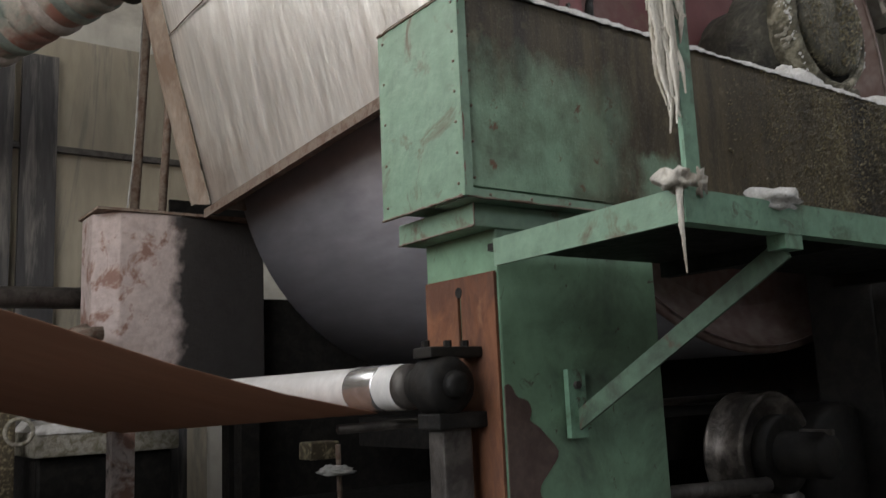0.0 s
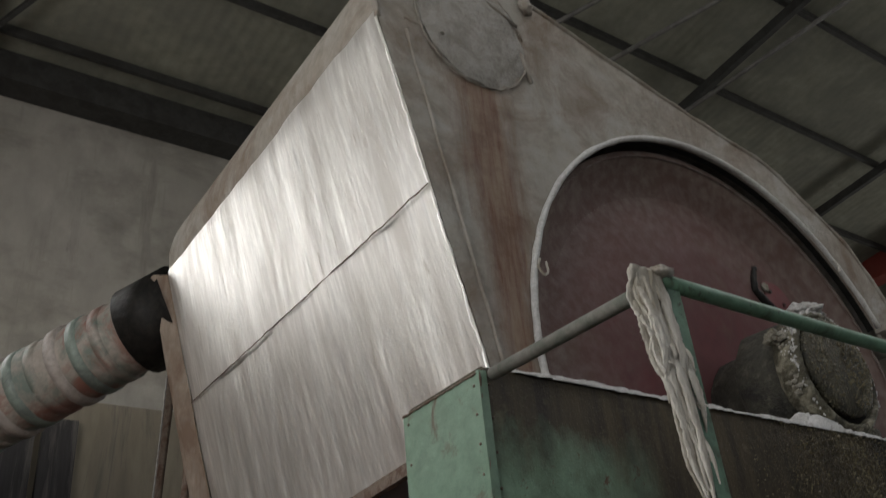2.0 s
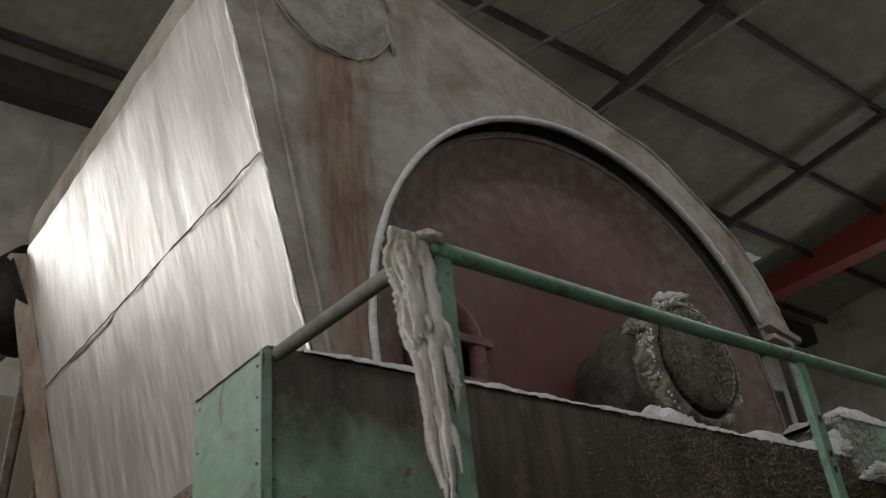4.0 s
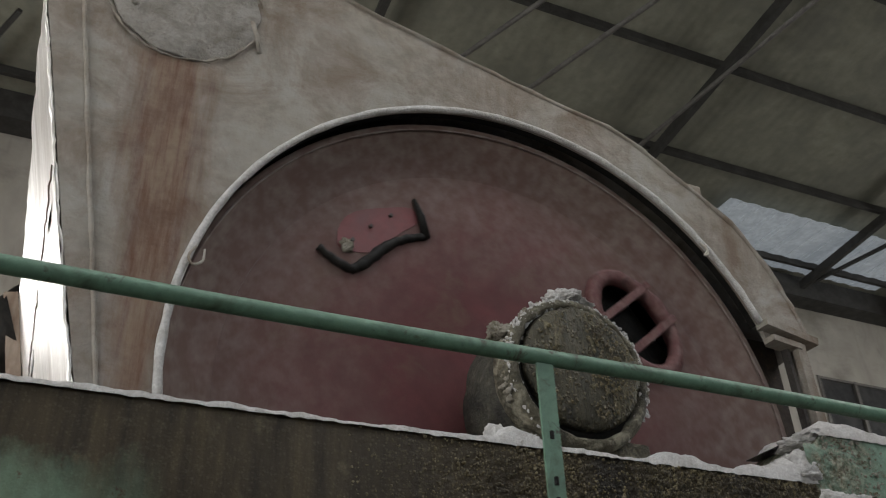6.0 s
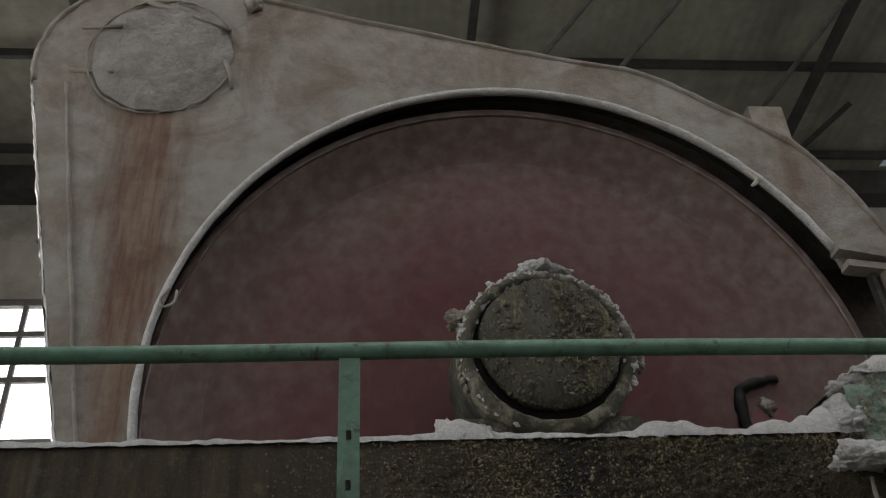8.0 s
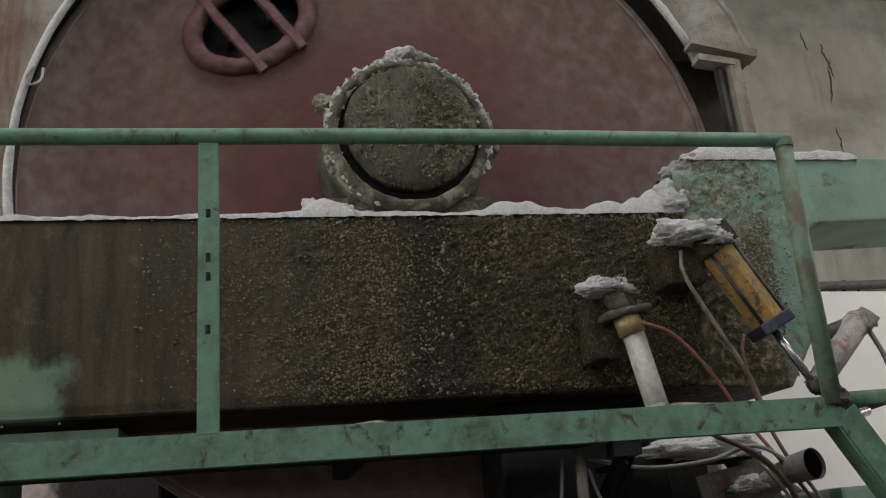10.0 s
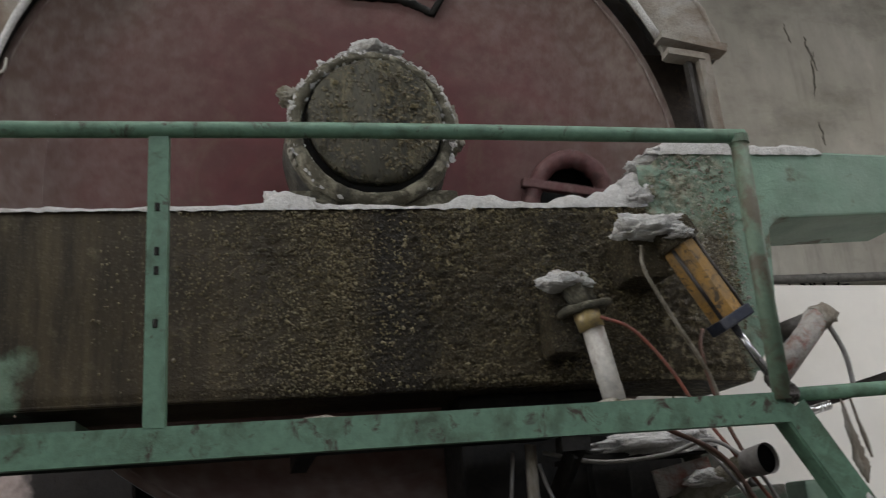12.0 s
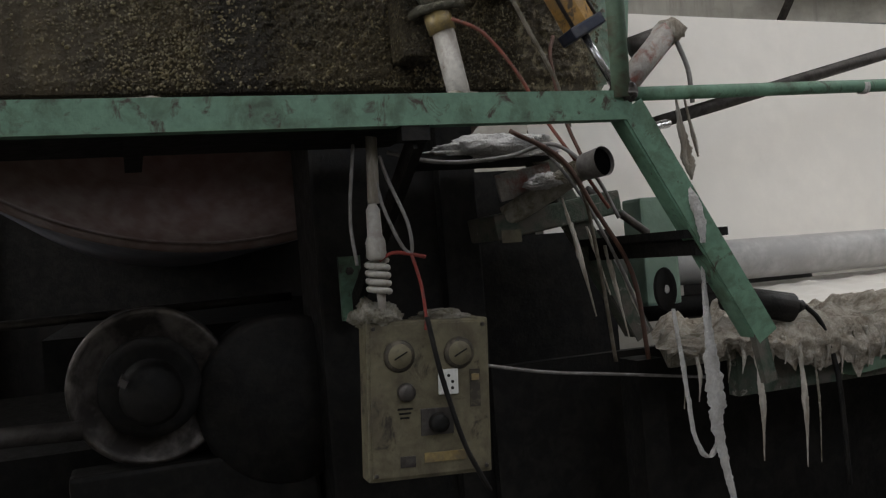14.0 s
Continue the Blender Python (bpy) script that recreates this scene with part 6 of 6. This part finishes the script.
    k = holder("support_bracket", "green bracket dusted with lint under the beam", "bracket")
    part("plate", bar((1.75, 0.80, -0.40), (2.35, 0.85, -0.32), 0.25, 0.10), "stringer_dark", k, bevel=0.01)
    part("label_bar", block(1.775, 1.86, 0.66, 0.665, -0.46, -0.41), "cream", k, "small pale plate")
    part("shelf", block(1.46, 2.02, 0.60, 0.92, -0.135, -0.115), "black", k)
    part("shelf_lint", fluff((1.76, 0.64, -0.105), (0.27, 0.10, 0.075), 21), "lint", k, "white lint heap on the shelf", True)
    part("gusset", bar((1.80, 0.72, -0.24), (2.03, 0.70, -0.20), 0.02, 0.11), "rag_stain", k, "pale dusty gusset")
    part("gusset", bar((1.80, 0.73, -0.40), (1.92, 0.72, -0.29), 0.02, 0.07), "stringer_dark", k)

    j = holder("pipe_joint", "lint-wrapped pipe joint with stained rags", "pipe joint")
    part("arm", tube(((2.44, 0.80, 0.15), (2.70, 0.80, 0.41)), [0.05, 0.062], seg=14, wobble=0.03), "rag_stain", j, "stained wrapped arm", True)
    part("head", lump((2.72, 0.79, 0.42), (0.065, 0.06, 0.06), 3, 0.3), "rag", j, "round wrapped head", True)
    part("stub", tube(((2.55, 0.85, 0.36), (2.68, 0.82, 0.40)), 0.05, seg=12), "iron", j, "", True)
    part("tail", tube(curve_pts([(2.74, 0.78, 0.38), (2.79, 0.78, 0.25), (2.80, 0.78, 0.10)]), 0.011, seg=6), "wire_grey", j, "", True)


M["hose_red"] = material("red_brown_hose", (0.19, 0.055, 0.035), 0.6, second=(0.12, 0.05, 0.035), scale=20)
M["hose_dirty"] = material("grimy_hose", (0.10, 0.085, 0.06), 0.7, second=(0.17, 0.15, 0.12), scale=18)
right_fittings()


M["rag_pale"] = material("pale_hanging_lint", (0.68, 0.64, 0.57), 0.95, second=(0.40, 0.36, 0.295), scale=16, mix=(0.44, 0.62), third=(0.20, 0.165, 0.125), scale3=7, mix3=(0.60, 0.70), bump=1.0, bump_scale=60, bump_dist=0.015, spec=0.1, stretch=(1, 1, 0.22))
M["table_lint"] = material("matted_lint", (0.46, 0.42, 0.36), 0.95, second=(0.25, 0.215, 0.17), scale=22, mix=(0.44, 0.62), third=(0.12, 0.095, 0.07), scale3=12, mix3=(0.58, 0.70), bump=1.0, bump_scale=90, bump_dist=0.015, spec=0.1)


def right_back():
    s = holder("paper_web", "wide white paper web drawn down to a steel roll", "paper web")
    bm = bmesh.new()
    g = []
    for i in range(13):
        u = i / 12
        row = []
        for k in range(9):
            v = k / 8
            x = 2.75 + u * (6.30 - 2.75) + 0.16 * v * u
            z = 1.04 - 0.11 * u - v * 1.62 + 0.015 * u
            y = 2.5 - 0.25 * v + 0.02 * math.sin(u * 5)
            row.append((x, y, z))
        g.append(row)
    for off in (0.0, 0.005):
        v = [[bm.verts.new((x, y + off, z)) for x, y, z in row] for row in g]
        for i in range(12):
            for k in range(8):
                bm.faces.new((v[i][k], v[i + 1][k], v[i + 1][k + 1], v[i][k + 1]))
    part("sheet", bm, "paper", s, "plain white paper", True)
    r = holder("reel_roll", "long grey steel roll below the paper web", "roll")
    part("face", tube(((3.2, 2.3, -0.66), (8.5, 2.3, -0.70)), 0.135, seg=32), "roll_white", r, "", True)
    part("under_bar", tube(((3.2, 2.25, -0.93), (8.5, 2.25, -0.96)), 0.07, seg=20), "black", r, "", True)
    tagged(finish("slant_pipe", tube(((2.98, 1.434, 0.102), (5.9, 1.55, 0.77)), 0.035), "iron", smooth=True), "grey slanting pipe before the paper web", "pipe")
    tagged(finish("bright_bar", tube(((2.70, 1.1, 0.03), (2.95, 1.2, 0.075)), 0.022), "chrome", smooth=True), "short bright steel bar by the pipe", "bar")
    t = holder("machine_table", "lint-heaped machine table with a torn sheet on top", "machine table")
    part("top", block(2.24, 6.5, 0.30, 0.95, -0.98, -0.87), "lint_dirty", t, bevel=0.02)
    part("rear_top", block(2.9, 6.5, 0.955, 2.9, -0.98, -0.87), "lint_dirty", t, bevel=0.02)
    part("torn_sheet", lint_sheet(2.92, 6.5, 0.75, 2.8, -0.87, 0.03, 31, 0.05), "paper", t, "torn pale sheet", True)
    part("lint", lint_sheet(2.20, 5.2, 0.22, 0.95, -0.90, 0.11, 32, 0.014), "table_lint", t, "thick lint", True)
    for ob in t.children:
        if ob.name.split(".")[0] in ("top", "lint"):
            for v in ob.data.vertices:
                v.co.x += 0.6 * max(0.0, v.co.y - 0.3) * max(0.0, 1 - (v.co.x - 2.2) / 1.5)
        if ob.name.split(".")[0] in ("rear_top", "torn_sheet"):
            for v in ob.data.vertices:
                v.co.x += 0.7 * max(0.0, v.co.y - 0.75) * max(0.0, 1 - (v.co.x - 2.9) / 3.5)
    bm = bmesh.new()
    g = []
    for i in range(181):
        x = 2.22 + 2.3 * i / 180
        deep = 0.07 + 0.10 * min(1, max(0, (x - 2.5) / 0.3)) + 0.07 * noise.noise(Vector((x * 7, 0, 0))) + 0.05 * noise.noise(Vector((x * 26, 3, 0)))
        g.append([bm.verts.new((x, 0.225 - 0.03 * math.sin(math.pi * k / 9) + 0.03 * noise.noise(Vector((x * 24, k * 0.5, 1))), -0.865 - max(0.03, deep) * k / 9)) for k in range(10)])
    for p, q in zip(g, g[1:]):
        for k in range(9):
            bm.faces.new((p[k], q[k], q[k + 1], p[k + 1]))
    part("lint_skirt", bm, "table_lint", t, "lint matted over the table's edge", True)
    part("apron", block(2.55, 6.5, 0.30, 0.36, -1.12, -0.95), "stringer_dark", t)
    part("green_rail", bar((3.05, 0.27, -1.05), (4.6, 0.24, -0.92), 0.05, 0.09), "green", t)
    # black sheet added so the space under the table stays dark
    part("shade_backing", block(1.80, 6.5, 0.95, 1.0, FLOOR, -0.98), "black", t)
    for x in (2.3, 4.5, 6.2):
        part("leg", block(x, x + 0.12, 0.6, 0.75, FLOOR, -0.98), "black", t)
    for k in range(18):
        x = 2.24 + k * 0.066 + 0.05 * noise.noise(Vector((k, 0, 0)))
        ln = 0.10 + 0.22 * abs(noise.noise(Vector((k * 1.7, 2.3, 0)))) + {0: 0.10, 5: 0.25, 8: 0.36, 9: 0.28}.get(k, 0)
        w = 0.016 + 0.014 * (k % 3)
        tagged(finish("hanging_lint", rag([(x, 0.21, -0.90), (x + 0.01, 0.205, -0.90 - ln / 2), (x + 0.05 * noise.noise(Vector((k, 5, 0))), 0.21, -0.90 - ln)], (w, w * 0.4, w * 0.7, w * 0.25, 0.003), k, 0.008), "rag" if k % 3 else "lint_dirty", smooth=True),
               "thin lint strand hanging from the table", "lint", "hanging lint")
    # two long strips
    tagged(finish("hanging_lint", rag([(2.26, 0.06, -0.60), (2.255, 0.05, -0.80), (2.262, 0.05, -1.02), (2.272, 0.06, -1.20), (2.315, 0.06, -1.45)], (0.012, 0.03, 0.075, 0.045, 0.02), 41, 0.006), "lint", smooth=True),
           "long white lint strip hanging beside the steps", "lint", "hanging lint")
    tagged(finish("hanging_lint", rag([(2.155, 0.10, -0.74), (2.17, 0.09, -0.95), (2.185, 0.08, -1.18), (2.235, 0.08, -1.265), (2.275, 0.07, -1.20)], (0.014, 0.018, 0.016, 0.03, 0.02), 42, 0.006), "lint", smooth=True),
           "thin looping strip of grey lint", "lint", "hanging lint")
    for k, (x, w, z1) in enumerate(((2.205, 0.055, -0.30), (2.24, 0.02, -0.22))):
        tagged(finish("hanging_lint", rag([(x, 0.055, -0.01), (x + 0.01, 0.05, z1 * 0.4), (x + 0.025, 0.05, z1 * 0.75), (x + 0.035, 0.05, z1)], (0.006, w * 0.5, w, 0.006), 43 + k, 0.005), "rag", smooth=True),
               "lint hanging from the handrail", "lint", "hanging lint")
    tagged(finish("hanging_lint", rag([(2.18, 0.01, -0.30), (2.21, -0.01, -0.40), (2.22, -0.01, -0.52)], (0.02, 0.05, 0.02), 44, 0.01), "lint", smooth=True), "lint caught on the stringer", "lint", "hanging lint")
    d = holder("black_disc", "flat black disc hanging on a cord", "disc")
    part("disc", lathe([(0.012, 0.185), (0.05, 0.18), (0.055, 0.19), (0.052, 0.205)], at=(0, 0, 0), seg=28), "black", d, "", True)
    d.location = (2.19, 0, -0.675)
    d.scale = (0.8, 1, 1.45)
    part("eye", lathe([(0.004, 0.176), (0.010, 0.178), (0.011, 0.184)], seg=12), "lint", d)
    g2 = holder("power_tool", "black hand tool with a dark cable on the lint", "tool")
    part("body", tube(((2.50, 0.27, -0.735), (2.78, 0.25, -0.80)), [0.05, 0.058], seg=14), "black", g2, "", True)
    part("nose", tube(((2.78, 0.25, -0.80), (2.84, 0.25, -0.795)), [0.035, 0.02], seg=10), "black", g2, "", True)
    part("cable", tube(curve_pts([(2.84, 0.24, -0.795), (2.90, 0.22, -0.88), (2.94, 0.20, -1.10), (2.95, 0.2, -1.5)]), 0.010, seg=6), "black", g2, "", True)
    tagged(finish("green_machine_box", block(3.13, 3.36, 1.8, 2.0, -0.87, -0.25), "pedestal", bevel=0.02), "small green machine box dusted with lint", "machine box")
    tagged(finish("far_frame", block(3.9, 5.3, 4.6, 4.8, FLOOR, 0.6), "plaster"), "pale machine panel behind the steps", "panel")
    tagged(finish("brown_upright", block(4.0, 4.07, 4.3, 4.4, -0.86, 0.5), "rust_edge"), "rusty upright behind the steps", "post")
    for k, (x, z0, z1, w) in enumerate(((2.05, -0.40, -0.78, 0.05), (2.12, -0.42, -0.70, 0.03), (2.19, -0.48, -0.88, 0.045), (2.02, -0.30, -0.62, 0.03), (2.27, -0.62, -0.86, 0.05))):
        tagged(finish("hanging_lint", rag([(x, 0.6, z0), (x + 0.03, 0.58, (z0 + z1) / 2), (x + 0.07, 0.58, z1)], (w * 0.3, w * 0.55, w * 0.2, 0.005), 60 + k, 0.006), "rag_pale", smooth=True),
               "pale lint hanging along the hoses", "lint", "hanging lint")
    tagged(finish("diagonal_rod", tube(((2.3, 0.9, -0.25), (2.62, 0.95, -0.46)), 0.018), "iron", smooth=True), "thin dark diagonal steel rod", "rod")


right_back()




def left_rags():
    def add(pts, w, seed, m, label, t=0.02):
        tagged(finish("hanging_lint", rag(pts, w, seed, t), m, smooth=True), label, "lint", "hanging lint")
    rnd = random.Random(11)
    hank = holder("hanging_lint", "ragged pale lint strands hanging from the railing corner", "lint", "hanging lint")
    for k in range(34):
        u = rnd.random()
        dx = -0.125 + 0.115 * u
        z1 = min(0.62, 0.14 + 0.9 * abs(u - 0.6) ** 1.2 + rnd.random() ** 2 * 0.5)
        w, sway = rnd.uniform(0.016, 0.05), rnd.uniform(-0.012, 0.012)
        pts = [(LX + dx + (0.03 + 0.03 * u) * q + sway * math.sin(3 * q), 0.03 - 0.05 * rnd.random() - 0.01 * q, 0.945 + (z1 - 0.945) * q) for q in (0, 0.3, 0.6, 0.85, 1)]
        part("strand", rag(pts, (w, w * 1.1, w, w * 0.7, 0.004), 70 + k, 0.004), "rag_pale", hank, "", True)
    add([(LX - 0.03, -0.02, 0.02), (LX - 0.05, -0.03, -0.08), (LX - 0.045, -0.03, -0.24)], (0.035, 0.022, 0.004), 53, "rag", "pointed lint strip below the walkway corner")
    bm = lump((LX - 0.03, 0.0, 0.02), (0.05, 0.05, 0.035), 3, 0.8)
    lump((LX + 0.075, 0.01, 0.03), (0.028, 0.03, 0.04), 4, 0.8, bm)
    tagged(finish("lint_clump", bm, "rag", smooth=True), "clump of lint at the post's foot", "lint")
    tagged(finish("lint_clump", lump((-1.42, 0.02, 0.015), (0.10, 0.06, 0.035), 6, 0.5), "lint", smooth=True), "small lint heap on the walkway edge", "lint")
    tagged(finish("lint_clump", lump((LX, 0.0, 0.945), (0.05, 0.05, 0.02), 7, 0.4), "rag", smooth=True), "lint on the railing corner", "lint")


left_rags()

# ---- what turns ----


def motions():
    def turned(at, deg):
        return Matrix.Translation(at) @ Matrix.Rotation(radians(deg), 4, 'Y')
    ts = [0.5 * i for i in range(29)]
    # seen from the near side the drum turns clockwise, one turn in a little over five seconds
    walk(dryer_drum, [(t, turned(DC, -(17.0 - (69.5 if t < 6.3 else 68.0) * (t - 6.3)))) for t in ts])
    walk(drive_pulley, [(t, turned((0.435, 0, -0.93), 150.0 * t)) for t in ts])
    walk(guide_roll, [(t, turned((-1.90, 0.0, -0.50), -160.0 * t)) for t in ts])


motions()
